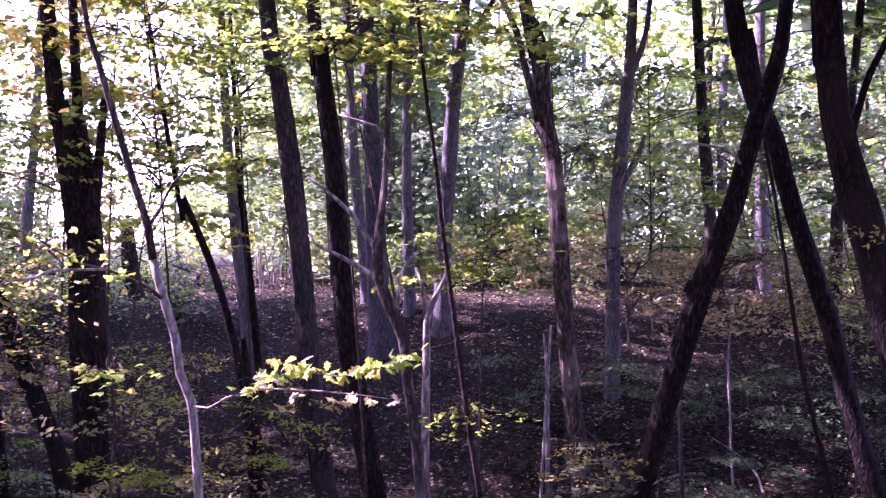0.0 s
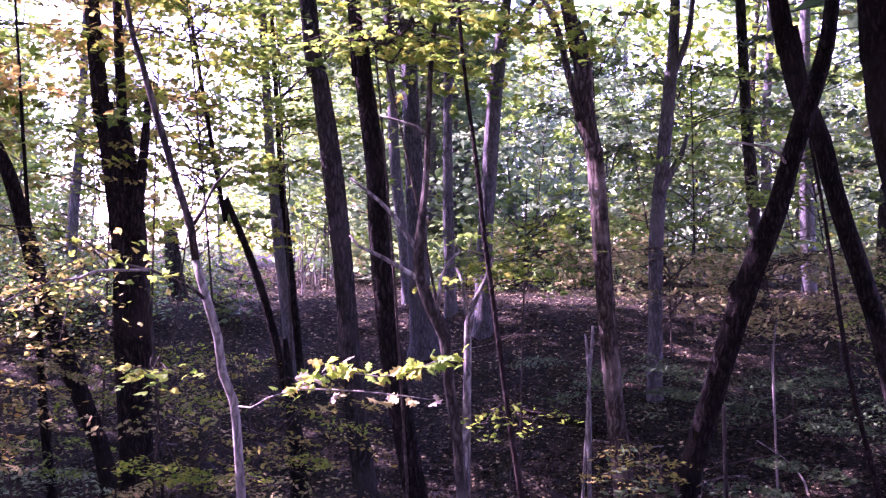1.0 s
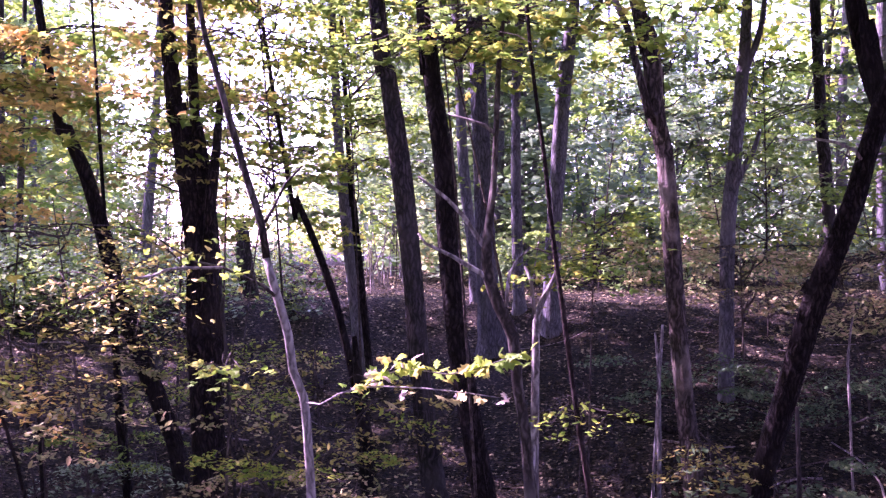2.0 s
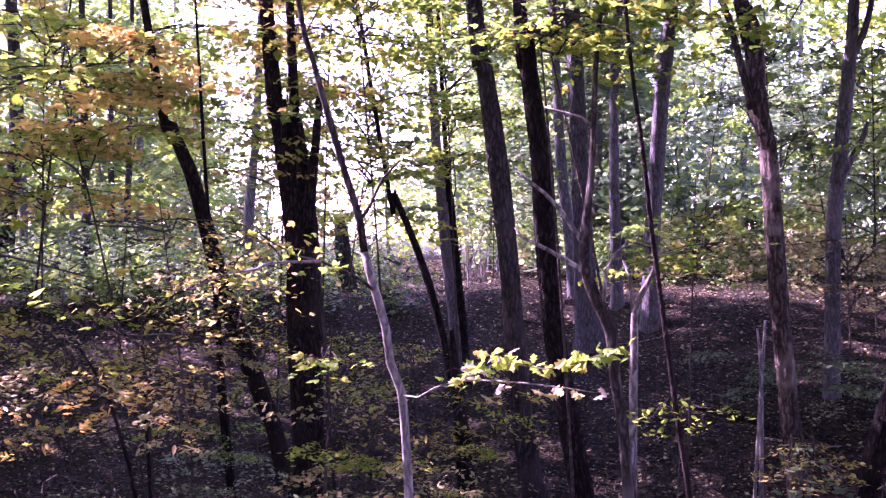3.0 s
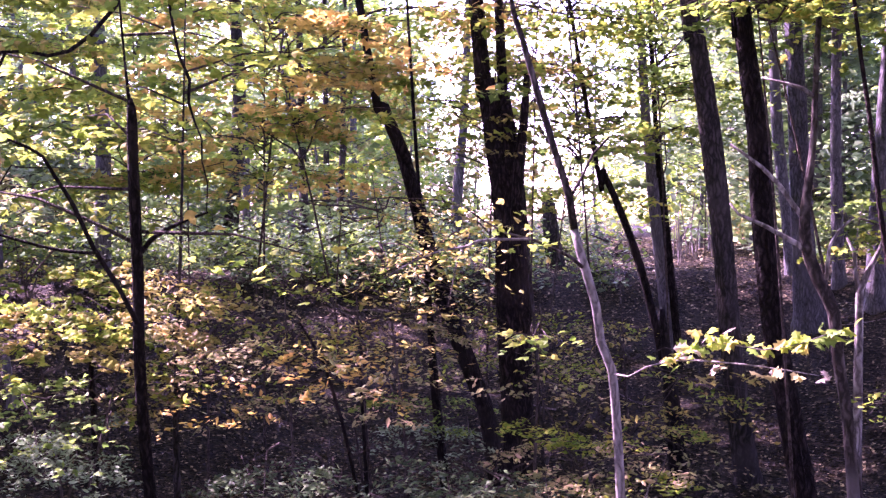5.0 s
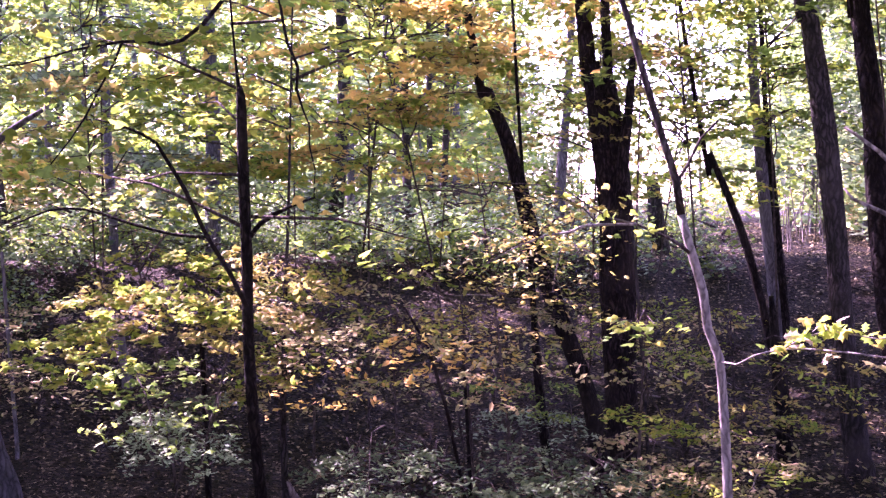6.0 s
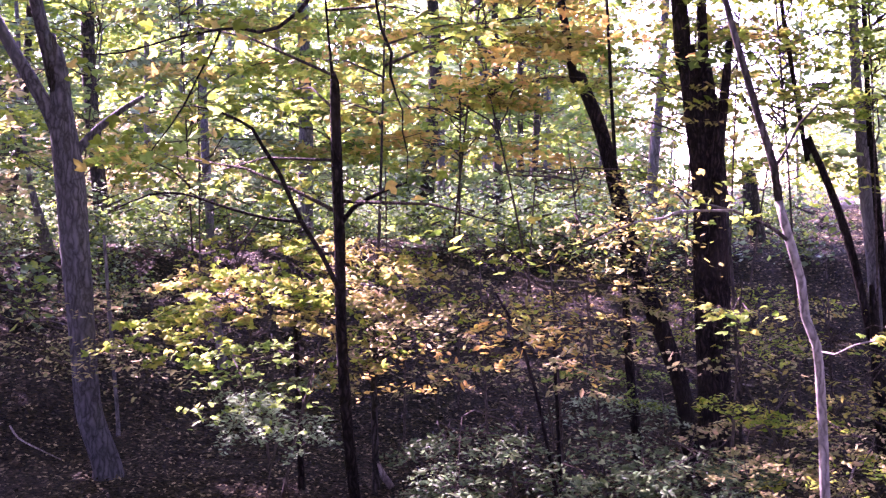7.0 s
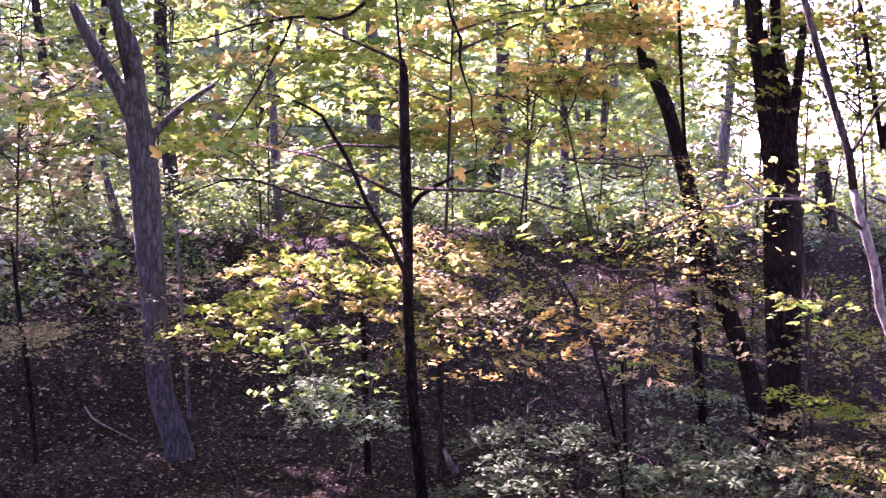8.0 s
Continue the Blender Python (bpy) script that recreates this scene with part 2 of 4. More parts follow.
def twig(a, b):
    """A thin three-sided twig between two places."""
    d = (b - a) / (np.linalg.norm(b - a) + 1e-9)
    u = np.cross(d, (0.3, 0.2, 0.93))
    u /= np.linalg.norm(u) + 1e-9
    w = np.cross(d, u)
    ring = [u * math.cos(k) + w * math.sin(k) for k in (0, 2.094, 4.189)]
    v = np.array([a + 0.0032 * q for q in ring] + [b])
    return v, np.array([(0, 1, 3), (1, 2, 3), (2, 0, 3)])


def joined(pieces):
    """Several (vertices, faces) as one."""
    vs, fs, n = [], [], 0
    for v, f in pieces:
        vs.append(v)
        fs.append(f + n)
        n += len(v)
    return np.vstack(vs), np.vstack(fs)


def limb(name, points, mat, parent, sides=9, seed=0, label="", step=0.12, rough=0.05):
    v, f = tube(points, sides, step, rough, seed)
    return mesh_object(name, v, f, mat, parent, True, label)


# outlines of one leaf, unit length along y, in the xy plane
def outline(kind):
    if kind == "maple":
        half = [(0.0, -0.05), (0.27, 0.06), (0.52, 0.4), (0.22, 0.45), (0.22, 0.72)]
        tip = (0.0, 1.0)
    elif kind == "lobed":  # a maple leaf of few corners
        half = [(0.0, -0.05), (0.5, 0.36), (0.22, 0.52)]
        tip = (0.0, 1.0)
    elif kind == "oak":
        half = [(0.03, 0.0), (0.2, 0.16), (0.12, 0.26), (0.4, 0.45), (0.18, 0.52), (0.36, 0.76), (0.14, 0.82)]
        tip = (0.0, 1.0)
    elif kind == "oval":
        half = [(0.0, 0.0), (0.21, 0.28), (0.2, 0.62)]
        tip = (0.0, 1.0)
    else:  # a plain pointed leaf
        half = [(0.0, 0.0), (0.3, 0.45)]
        tip = (0.0, 1.0)
    left = [(-x, y) for x, y in reversed(half) if x > 0.001]
    pts = half + [tip] + left
    pts = np.array([(x, y, -0.25 * abs(x) - 0.12 * y * y) for x, y in pts])
    if kind in ("plain", "lobed"):
        return pts, np.array([(0, i, i + 1) for i in range(1, len(pts) - 1)])
    mid = np.array([[0, 0.4, 0.02]])
    n = len(pts)
    return np.vstack([pts, mid]), np.array([(i, (i + 1) % n, n) for i in range(n)])


def leaf_mesh(centres, size, kind, rng, tilt=0.5, size_var=0.3, normals=None):
    """Many leaves at the centres: each turned at will and tilted off the level by about tilt radians."""
    base, tri = outline(kind)
    n = len(centres)
    base = base - np.array([0, 0.4, 0])
    yaw = rng.random(n) * 2 * np.pi
    t = np.abs(rng.normal(0, tilt, n))
    ta = rng.random(n) * 2 * np.pi
    nz = np.stack([np.sin(t) * np.cos(ta), np.sin(t) * np.sin(ta), np.cos(t)], 1)
    if normals is not None:
        nz = nz * 0.6 + normals
        nz /= np.linalg.norm(nz, axis=1)[:, None]
    h = np.stack([np.cos(yaw), np.sin(yaw), np.zeros(n)], 1)
    y = h - nz * (h * nz).sum(1)[:, None]
    y /= np.linalg.norm(y, axis=1)[:, None] + 1e-9
    x = np.cross(y, nz)
    s = size * np.exp(np.clip(rng.normal(0, size_var, n), -0.7, 0.45))
    v = (base[None, :, 0, None] * x[:, None] + base[None, :, 1, None] * y[:, None] + base[None, :, 2, None] * nz[:, None]) * s[:, None, None] + centres[:, None]
    f = tri[None] + (np.arange(n) * len(base))[:, None, None]
    return v.reshape(-1, 3), f.reshape(-1, 3)


def spray_points(start, end, width, n, rng, thick=0.05, loose=0.09):
    """Leaf places on a flat drooping spray that reaches from start to end, and its twigs."""
    a, b = np.asarray(start, float), np.asarray(end, float)
    d = b - a
    ln = np.linalg.norm(d) + 1e-6
    side = np.array([-d[1], d[0], 0]) / (np.hypot(d[0], d[1]) + 1e-6)
    twigs, pts = [], []
    k = max(4, int(ln / 0.16))
    for i in range(k):
        s = 0.2 + 0.8 * (i + rng.random() * 0.6) / k
        root = a + d * s + np.array([0, 0, -0.10 * ln * s * s])
        reach = width * (0.5 + 0.9 * (1 - abs(s - 0.55))) * (0.5 + 0.6 * rng.random())
        sg = 1 if i % 2 else -1
        tip = root + side * sg * reach + d / ln * reach * 0.6 + np.array([0, 0, rng.normal(0, 0.6 * loose) - 0.12 * reach])
        twigs.append((root, tip))
        m = max(2, int(n / k))
        u = rng.random(m) ** 0.7
        pts.append(root + (tip - root) * u[:, None] + rng.normal(0, 1, (m, 3)) * np.array([loose, loose, thick]))
    return np.vstack(pts), twigs


def extend(points, top=None, spread=0.0):
    """A trunk carried down into the ground, and up to the height top with a taper."""
    p = [tuple(q) for q in points]
    if p[0][2] < p[-1][2]:
        p.reverse()
    lo, prev = p[-1], p[-2]
    g = gz(lo[0], lo[1])
    if lo[2] > g + 0.1:
        dz = lo[2] - g
        sx, sy = (lo[0] - prev[0]) / (lo[2] - prev[2] - 1e-6), (lo[1] - prev[1]) / (lo[2] - prev[2] - 1e-6)
        nx, ny = lo[0] - 0.6 * sx * dz, lo[1] - 0.6 * sy * dz
        g = gz(nx, ny)
        p.append((nx, ny, g + 0.12, lo[3] * 1.12))
        p.append((nx, ny, g - 0.25, lo[3] * 1.35))
    else:
        while len(p) > 2 and p[-1][2] < g + 0.3:
            p.pop()
        p.append((lo[0], lo[1], g + 0.1, lo[3]))
        p.append((lo[0], lo[1], g - 0.25, lo[3] * 1.4))
    if top and p[0][2] < top:
        hi, nxt = p[0], p[1]
        dz = top - hi[2]
        sx, sy = (hi[0] - nxt[0]) / (hi[2] - nxt[2] + 1e-6), (hi[1] - nxt[1]) / (hi[2] - nxt[2] + 1e-6)
        p.insert(0, (hi[0] + 0.6 * sx * dz, hi[1] + 0.6 * sy * dz, top, hi[3] * 0.35))
    return p


def thing(name, place, label, category, group="", kind=""):
    ob = new(name)
    ob.location = place
    ob.empty_display_size = 0.2
    return tagged(ob, label, category, group, kind)


def anchored(parent, ob):
    """Parts are built in world coordinates; the thing's own place is taken off them."""
    ob.matrix_parent_inverse = Matrix.Translation(-Vector(parent.location))
    return ob


count = [0]


def tree(label, points, bark, limbs=(), top=None, crown=None, name="tree", category="tree", group="", sides=18, rough=0.05, extra_trunks=(), limb_bark=None, upper=None):
    """A tree: trunk, listed limbs, and a crown of leaf sprays round its upper part.
    crown: (low, high, radius, sprays, leaves a spray, leaf size, kind, material)."""
    count[0] += 1
    seed = count[0]
    rng = np.random.default_rng(seed)
    p = extend(points, top)
    base = p[-1]
    ob = thing(name, (base[0], base[1], gz(base[0], base[1])), label, category, group)
    lower = p
    if upper:  # darker bark above a height, standing in for shade on the stem
        lower = [q for q in p if q[2] <= upper[0]]
        k = len(p) - len(lower)
        anchored(ob, mesh_object("upper_trunk", *tube(p[:k + 1], sides, 0.12, rough, seed), upper[1], ob))
    anchored(ob, mesh_object("trunk", *tube(lower, sides, 0.12, rough, seed), bark, ob))
    for q in extra_trunks:
        v, f = tube(extend(q, top), sides, 0.12, rough, seed + 50)
        anchored(ob, mesh_object("trunk", v, f, bark, ob))
    for i, q in enumerate(limbs):
        lb = limb_bark[i] if isinstance(limb_bark, tuple) else limb_bark or bark
        anchored(ob, limb("limb", q, lb, ob, 9, seed * 7 + i))
    if crown:
        add_crown(ob, p, crown, rng)
    return ob


def add_crown(ob, p, crown, rng):
    low, high, radius, sprays, per, size, kind, mat = crown
    if low > 6:  # high crowns lie out of view, thinned left and thickened right to steer sun
        sprays = int(sprays * (0.6 if p[-1][0] < 0.5 else 1.15))
    line = np.array(sorted([q[:3] for q in p], key=lambda q: q[2]))
    pts, twig_geo = [], []
    for i in range(sprays):
        z = low + (high - low) * (i + rng.random()) / sprays
        cx, cy = np.interp(z, line[:, 2], line[:, 0]), np.interp(z, line[:, 2], line[:, 1])
        a = rng.random() * 2 * np.pi
        reach = radius * (0.55 + 0.6 * rng.random())
        start = np.array([cx, cy, z - 0.15 * reach])
        end = np.array([cx + reach * math.cos(a), cy + reach * math.sin(a), z + reach * rng.normal(0.05, 0.12)])
        q, tw = spray_points(start, end, 0.32 * reach + 0.15, per, rng)
        pts.append(q)
        mid = (start + end) / 2 + np.array([0, 0, 0.06 * reach])
        twig_geo.append(tube([(*start, 0.016 * reach + 0.006), (*mid, 0.011 * reach + 0.004), (*end, 0.004)], 4, 0.5, 0.05, i))
        for r0, r1 in tw[::2]:
            twig_geo.append(twig(r0, r1))
    v, f = joined(twig_geo)
    anchored(ob, tagged(mesh_object("crown_wood", v, f, TWIG, ob), kind="stuff"))
    v, f = leaf_mesh(np.vstack(pts), size, kind, rng)
    anchored(ob, mesh_object("foliage", v, f, mat, ob, False))


# ---- ground ----
def build_ground():
    radii = np.concatenate([np.arange(0.4, 30, 0.28), np.geomspace(30, 2500, 50)])
    na = 360
    ang = np.linspace(0, 2 * np.pi, na, endpoint=False)
    rr, aa = np.meshgrid(radii, ang, indexing="ij")
    x, y = rr * np.sin(aa), rr * np.cos(aa)
    z = ground_z(x, y)
    v = np.stack([x, y, z], -1).reshape(-1, 3)
    i, j = np.meshgrid(np.arange(len(radii) - 1), np.arange(na), indexing="ij")
    a, b = i * na + j, i * na + (j + 1) % na
    f = np.stack([a, a + na, b + na, b], -1).reshape(-1, 4)
    v = np.vstack([v, [[0, 0, gz(0, 0)]]])
    c = len(v) - 1
    hub = np.array([(k, (k + 1) % na, c, c) for k in range(na)])
    tri = np.vstack([f[:, [0, 1, 2]], f[:, [0, 2, 3]], hub[:, :3]])
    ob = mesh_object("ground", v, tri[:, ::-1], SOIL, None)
    return tagged(ob, "leaf-strewn brown forest floor of a shallow ravine", "ground", kind="structure")


ground = build_ground()


def polar(az, r):
    a = np.radians(az)
    return r * np.sin(a), r * np.cos(a)


def build_litter():
    rng = np.random.default_rng(11)
    n = 235000
    az = rng.uniform(-60, 26, n)
    r = rng.uniform(5.0 ** 0.5, 45 ** 0.5, n) ** 2
    x, y = polar(az, r)
    e = 0.15
    gx, gy = (ground_z(x + e, y) - ground_z(x - e, y)) / (2 * e), (ground_z(x, y + e) - ground_z(x, y - e)) / (2 * e)
    nrm = np.stack([-gx, -gy, np.ones(n)], 1)
    c = np.stack([x, y, ground_z(x, y) + rng.uniform(0.01, 0.05, n)], 1)
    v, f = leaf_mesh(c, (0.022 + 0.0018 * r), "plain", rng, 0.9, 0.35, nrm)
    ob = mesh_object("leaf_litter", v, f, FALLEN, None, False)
    tagged(ob, "dry brown fallen leaves covering the forest floor", "leaf litter", kind="stuff")


build_litter()

# ---- the large trunks ----
tree("twin dark trunks of one tree grown together on the ravine floor", [(-4.02, 11.29, 3.69, 0.159), (-3.95, 11.32, 3.11, 0.18), (-3.82, 11.36, 2.17, 0.222), (-3.76, 11.38, 1.47, 0.222), (-3.76, 11.38, 0.82, 0.212), (-3.71, 11.4, -0.07, 0.222), (-3.66, 11.41, -1.27, 0.265)], BARK_BROWN, [[(-3.6, 11.33, 1.7, 0.136), (-3.58, 11.33, 2.16, 0.126), (-3.53, 11.35, 2.62, 0.094), (-3.49, 11.36, 3.19, 0.063)]], 13, (9.0, 13.5, 3.0, 26, 60, 0.24, "plain", GREEN), sides=28, extra_trunks=[[(-3.8, 11.37, 3.68, 0.095), (-3.75, 11.38, 2.92, 0.116), (-3.68, 11.41, 2.28, 0.18), (-3.65, 11.42, 1.7, 0.243), (-3.61, 11.43, 1, 0.243), (-3.6, 11.43, -0.07, 0.243), (-3.57, 11.44, -1.26, 0.275)]])
tree("dark leaning trunk bending up the slope", [(-4.99, 10.46, 3.61, 0.082), (-4.81, 10.55, 2.8, 0.123), (-4.64, 10.62, 2.34, 0.143), (-4.51, 10.68, 1.82, 0.153), (-4.4, 10.72, 1.35, 0.164), (-4.29, 10.77, 0.95, 0.174), (-4.12, 10.83, 0.43, 0.184), (-3.96, 10.89, -0.03, 0.184), (-3.82, 10.94, -0.49, 0.174), (-3.73, 10.97, -1.19, 0.184)], BARK_DARK, (), 12, (9.0, 12.5, 2.6, 22, 60, 0.24, "plain", LIME))
tree("dark slim trunk wrapped in thick vines", [(-4.23, 10.14, 1.69, 0.034), (-4.17, 10.17, 0.98, 0.049), (-4.12, 10.19, 0.04, 0.073), (-4.07, 10.21, -0.52, 0.082), (-4.01, 10.23, -1.39, 0.082)], BARK_DARK, (), 5, rough=0.18)
tree("slender dark maple with crooked bare limbs", [(-5.78, 7.55, 2.93, 0.021), (-5.75, 7.57, 2.62, 0.042), (-5.74, 7.58, 2.53, 0.08), (-5.73, 7.58, 2.07, 0.092), (-5.72, 7.59, 1.59, 0.092), (-5.71, 7.6, 1.1, 0.092), (-5.71, 7.6, 0.61, 0.092), (-5.69, 7.61, -0.03, 0.101), (-5.65, 7.64, -0.68, 0.101), (-5.61, 7.67, -1.23, 0.109)], BARK_DARK, [[(-5.69, 7.61, 1.35, 0.046), (-5.62, 7.66, 1.46, 0.042), (-5.52, 7.74, 1.54, 0.038), (-5.4, 7.82, 1.61, 0.029), (-5.24, 7.93, 1.68, 0.017)], [(-5.54, 7.35, 0.78, 0.045), (-5.65, 7.27, 1.07, 0.041), (-5.8, 7.15, 1.4, 0.037), (-5.91, 7.06, 1.73, 0.037), (-6.01, 6.97, 1.96, 0.032), (-6.08, 6.91, 2.12, 0.028), (-6.25, 6.76, 2.24, 0.02), (-6.42, 6.6, 2.3, 0.012)], [(-5.72, 7.09, 1.36, 0.028), (-5.91, 6.93, 1.38, 0.024), (-6.16, 6.71, 1.47, 0.024), (-6.42, 6.46, 1.59, 0.02), (-6.61, 6.27, 1.58, 0.016), (-6.79, 6.08, 1.47, 0.012)]], 5.5, (1.4, 4.4, 1.7, 9, 40, 0.09, "maple", LIME))
tree("thin brown sapling trunk", [(-6.28, 9.03, 1.53, 0.029), (-6.31, 9.01, 0.85, 0.044), (-6.33, 9, -0, 0.063), (-6.34, 8.99, -0.58, 0.068), (-6.33, 9, -1.62, 0.073)], BARK_MID, (), 4.5, (2.2, 4.6, 1.4, 10, 60, 0.088, "maple", LIME))
tree("stout grey trunk with a low fork", [(-9.11, 7.21, 3.55, 0.123), (-9.03, 7.3, 3.17, 0.143), (-8.98, 7.38, 2.83, 0.164), (-8.97, 7.39, 2.44, 0.215), (-8.95, 7.41, 2.1, 0.266), (-8.92, 7.44, 1.7, 0.281), (-8.9, 7.46, 1.13, 0.281), (-8.88, 7.49, 0.55, 0.266), (-8.86, 7.52, -0.03, 0.256), (-8.83, 7.55, -0.62, 0.266), (-8.72, 7.67, -1.41, 0.297)], BARK_STOUT, [[(-8.98, 7.38, 2.18, 0.174), (-9.05, 7.28, 2.46, 0.153), (-9.15, 7.16, 2.74, 0.143), (-9.25, 7.04, 3.02, 0.123), (-9.33, 6.93, 3.31, 0.102)], [(-8.92, 7.44, 1.87, 0.092), (-8.86, 7.51, 2.04, 0.092), (-8.75, 7.64, 2.23, 0.082), (-8.6, 7.81, 2.42, 0.061), (-8.44, 7.97, 2.57, 0.041)]], 15, (11, 15, 3.0, 26, 60, 0.24, "plain", LIME), sides=28, rough=0.025)
tree("straight grey-brown trunk with a mossy base", [(-1.99, 12.34, 4.52, 0.187), (-1.86, 12.36, 3.57, 0.198), (-1.77, 12.37, 2.94, 0.221), (-1.68, 12.39, 2.24, 0.232), (-1.58, 12.4, 1.35, 0.221), (-1.52, 12.41, 0.59, 0.232), (-1.45, 12.42, -0.18, 0.232), (-1.33, 12.43, -1.13, 0.265)], BARK_MID, (), 13, (8.5, 13.5, 3.2, 40, 90, 0.28, "plain", GREEN), sides=26)
tree("nearly black furrowed trunk with a slight bend", [(-1.06, 8.94, 3.71, 0.103), (-1.02, 8.94, 3.35, 0.135), (-0.94, 8.95, 2.71, 0.143), (-0.87, 8.96, 2.16, 0.167), (-0.86, 8.96, 1.79, 0.167), (-0.82, 8.96, 1.24, 0.167), (-0.75, 8.97, 0.64, 0.175), (-0.66, 8.98, 0.13, 0.175), (-0.55, 8.98, -0.47, 0.183)], BARK_DARK, (), 12, (8.5, 12.5, 3.0, 60, 110, 0.28, "plain", GREEN), sides=28, rough=0.06)
# limbs have pale bark, partly to stand in for the sun on them
tree("crooked pale sapling with bare whitish limbs", [(-0.37, 8.49, 3.56, 0.034), (-0.41, 8.49, 3, 0.041), (-0.43, 8.49, 2.52, 0.045), (-0.45, 8.49, 2.08, 0.052), (-0.5, 8.48, 1.65, 0.075), (-0.49, 8.49, 1.39, 0.09), (-0.41, 8.49, 1.15, 0.09), (-0.3, 8.49, 0.91, 0.09), (-0.27, 8.5, 0.56, 0.082), (-0.21, 8.5, 0.17, 0.082), (-0.17, 8.5, -0.36, 0.09)], BARK_SAPLING, [[(-0.5, 8.48, 1.58, 0.045), (-0.58, 8.48, 1.69, 0.037), (-0.68, 8.47, 1.84, 0.034), (-0.8, 8.46, 1.97, 0.03), (-1.03, 8.44, 2.15, 0.019)], [(-0.47, 8.49, 1.32, 0.052), (-0.54, 8.48, 1.4, 0.041), (-0.63, 8.48, 1.45, 0.037), (-0.78, 8.46, 1.54, 0.03), (-0.97, 8.44, 1.63, 0.022), (-1.03, 8.44, 1.71, 0.015)], [(-0.44, 8.49, 2.48, 0.034), (-0.52, 8.48, 2.54, 0.03), (-0.63, 8.48, 2.58, 0.022), (-0.8, 8.46, 2.63, 0.015)], [(-0.35, 8.39, 1.15, 0.03), (-0.34, 8.39, 1.28, 0.03), (-0.33, 8.39, 1.39, 0.026), (-0.27, 8.4, 1.5, 0.022), (-0.17, 8.4, 1.6, 0.015)]], 6, (3.6, 6, 1.6, 10, 50, 0.088, "maple", GREEN), sides=12, limb_bark=BARK_PALE)
tree("forked bare pale sapling", [(0.08, 10, 1.53, 0.026), (0.01, 10, 1.32, 0.038), (-0.08, 10, 1.14, 0.051), (-0.14, 10, 0.99, 0.064), (-0.15, 10, 0.58, 0.071), (-0.16, 10, -0.14, 0.077)], BARK_PALE, [[(-0.15, 10, 0.96, 0.045), (-0.18, 10, 1.14, 0.038), (-0.19, 10, 1.3, 0.032), (-0.25, 10, 1.43, 0.019)]], name="sapling", category="sapling", sides=8)
tree("thin dark winding sapling stem", [(-0.19, 8, 3.49, 0.025), (-0.13, 8, 2.79, 0.028), (-0.06, 8, 2.26, 0.032), (0, 8, 1.69, 0.035), (0.05, 8, 1.32, 0.035), (0.11, 8, 0.87, 0.039), (0.19, 8, 0.29, 0.039), (0.27, 8, -0.24, 0.042)], VINE_RED, (), 6, name="sapling", category="sapling", sides=8)
SAP_B1 = [(-1.83, 7.17, 1.28, 0.027), (-1.91, 7.15, 1.35, 0.025), (-2.01, 7.12, 1.4, 0.022), (-2.16, 7.08, 1.47, 0.019), (-2.32, 7.03, 1.51, 0.015), (-2.47, 6.98, 1.6, 0.012), (-2.56, 6.94, 1.67, 0.007)]
SAP_B2 = [(-1.94, 7.25, 1.74, 0.022), (-1.86, 7.27, 1.88, 0.019), (-1.79, 7.28, 2.03, 0.017), (-1.68, 7.31, 2.15, 0.013)]
SAP_B3 = [(-2.13, 6.98, 1.47, 0.017), (-2.35, 6.91, 1.47, 0.019), (-2.46, 6.87, 1.46, 0.022), (-2.54, 6.84, 1.42, 0.019), (-2.69, 6.79, 1.4, 0.014), (-2.84, 6.72, 1.34, 0.012), (-3.07, 6.62, 1.2, 0.007)]
SPRIG = [(-1.665, 7.31, 0.56, 0.013), (-1.52, 7.14, 0.57, 0.011), (-1.37, 6.97, 0.66, 0.011), (-1.15, 6.8, 0.73, 0.011), (-0.91, 6.74, 0.74, 0.011), (-0.63, 6.67, 0.73, 0.009), (-0.32, 6.69, 0.69, 0.005)]
SPRIG_UP = [(-1.2, 6.8, 0.72, 0.009), (-1.06, 6.72, 0.8, 0.009), (-0.9, 6.64, 0.87, 0.009), (-0.62, 6.57, 0.84, 0.009), (-0.42, 6.59, 0.88, 0.007), (-0.2, 6.6, 0.97, 0.005)]
# pale bark low and dark bark high paint a sunlit and a shaded stretch
pale_sapling = tree("pale smooth oak sapling leaning across the ravine", [(-2.34, 7.12, 3.28, 0.033), (-2.24, 7.16, 2.82, 0.04), (-2.13, 7.19, 2.41, 0.046), (-2.03, 7.22, 2.05, 0.046), (-1.94, 7.24, 1.75, 0.053), (-1.91, 7.25, 1.53, 0.053), (-1.84, 7.27, 1.27, 0.06), (-1.77, 7.29, 1.01, 0.06), (-1.74, 7.29, 0.78, 0.06), (-1.67, 7.31, 0.59, 0.06), (-1.64, 7.32, 0.25, 0.06), (-1.62, 7.32, -0.09, 0.063)], BARK_SUN_PALE, [SAP_B1, SAP_B2, SAP_B3, SPRIG, SPRIG_UP], 5.5, (3.6, 5.5, 1.4, 6, 36, 0.088, "maple", LIME), sides=12, upper=(1.6, BARK_SAPLING), limb_bark=(BARK_SAPLING, BARK_SAPLING, BARK_SUN_PALE, BARK_SUN_PALE, BARK_SUN_PALE))
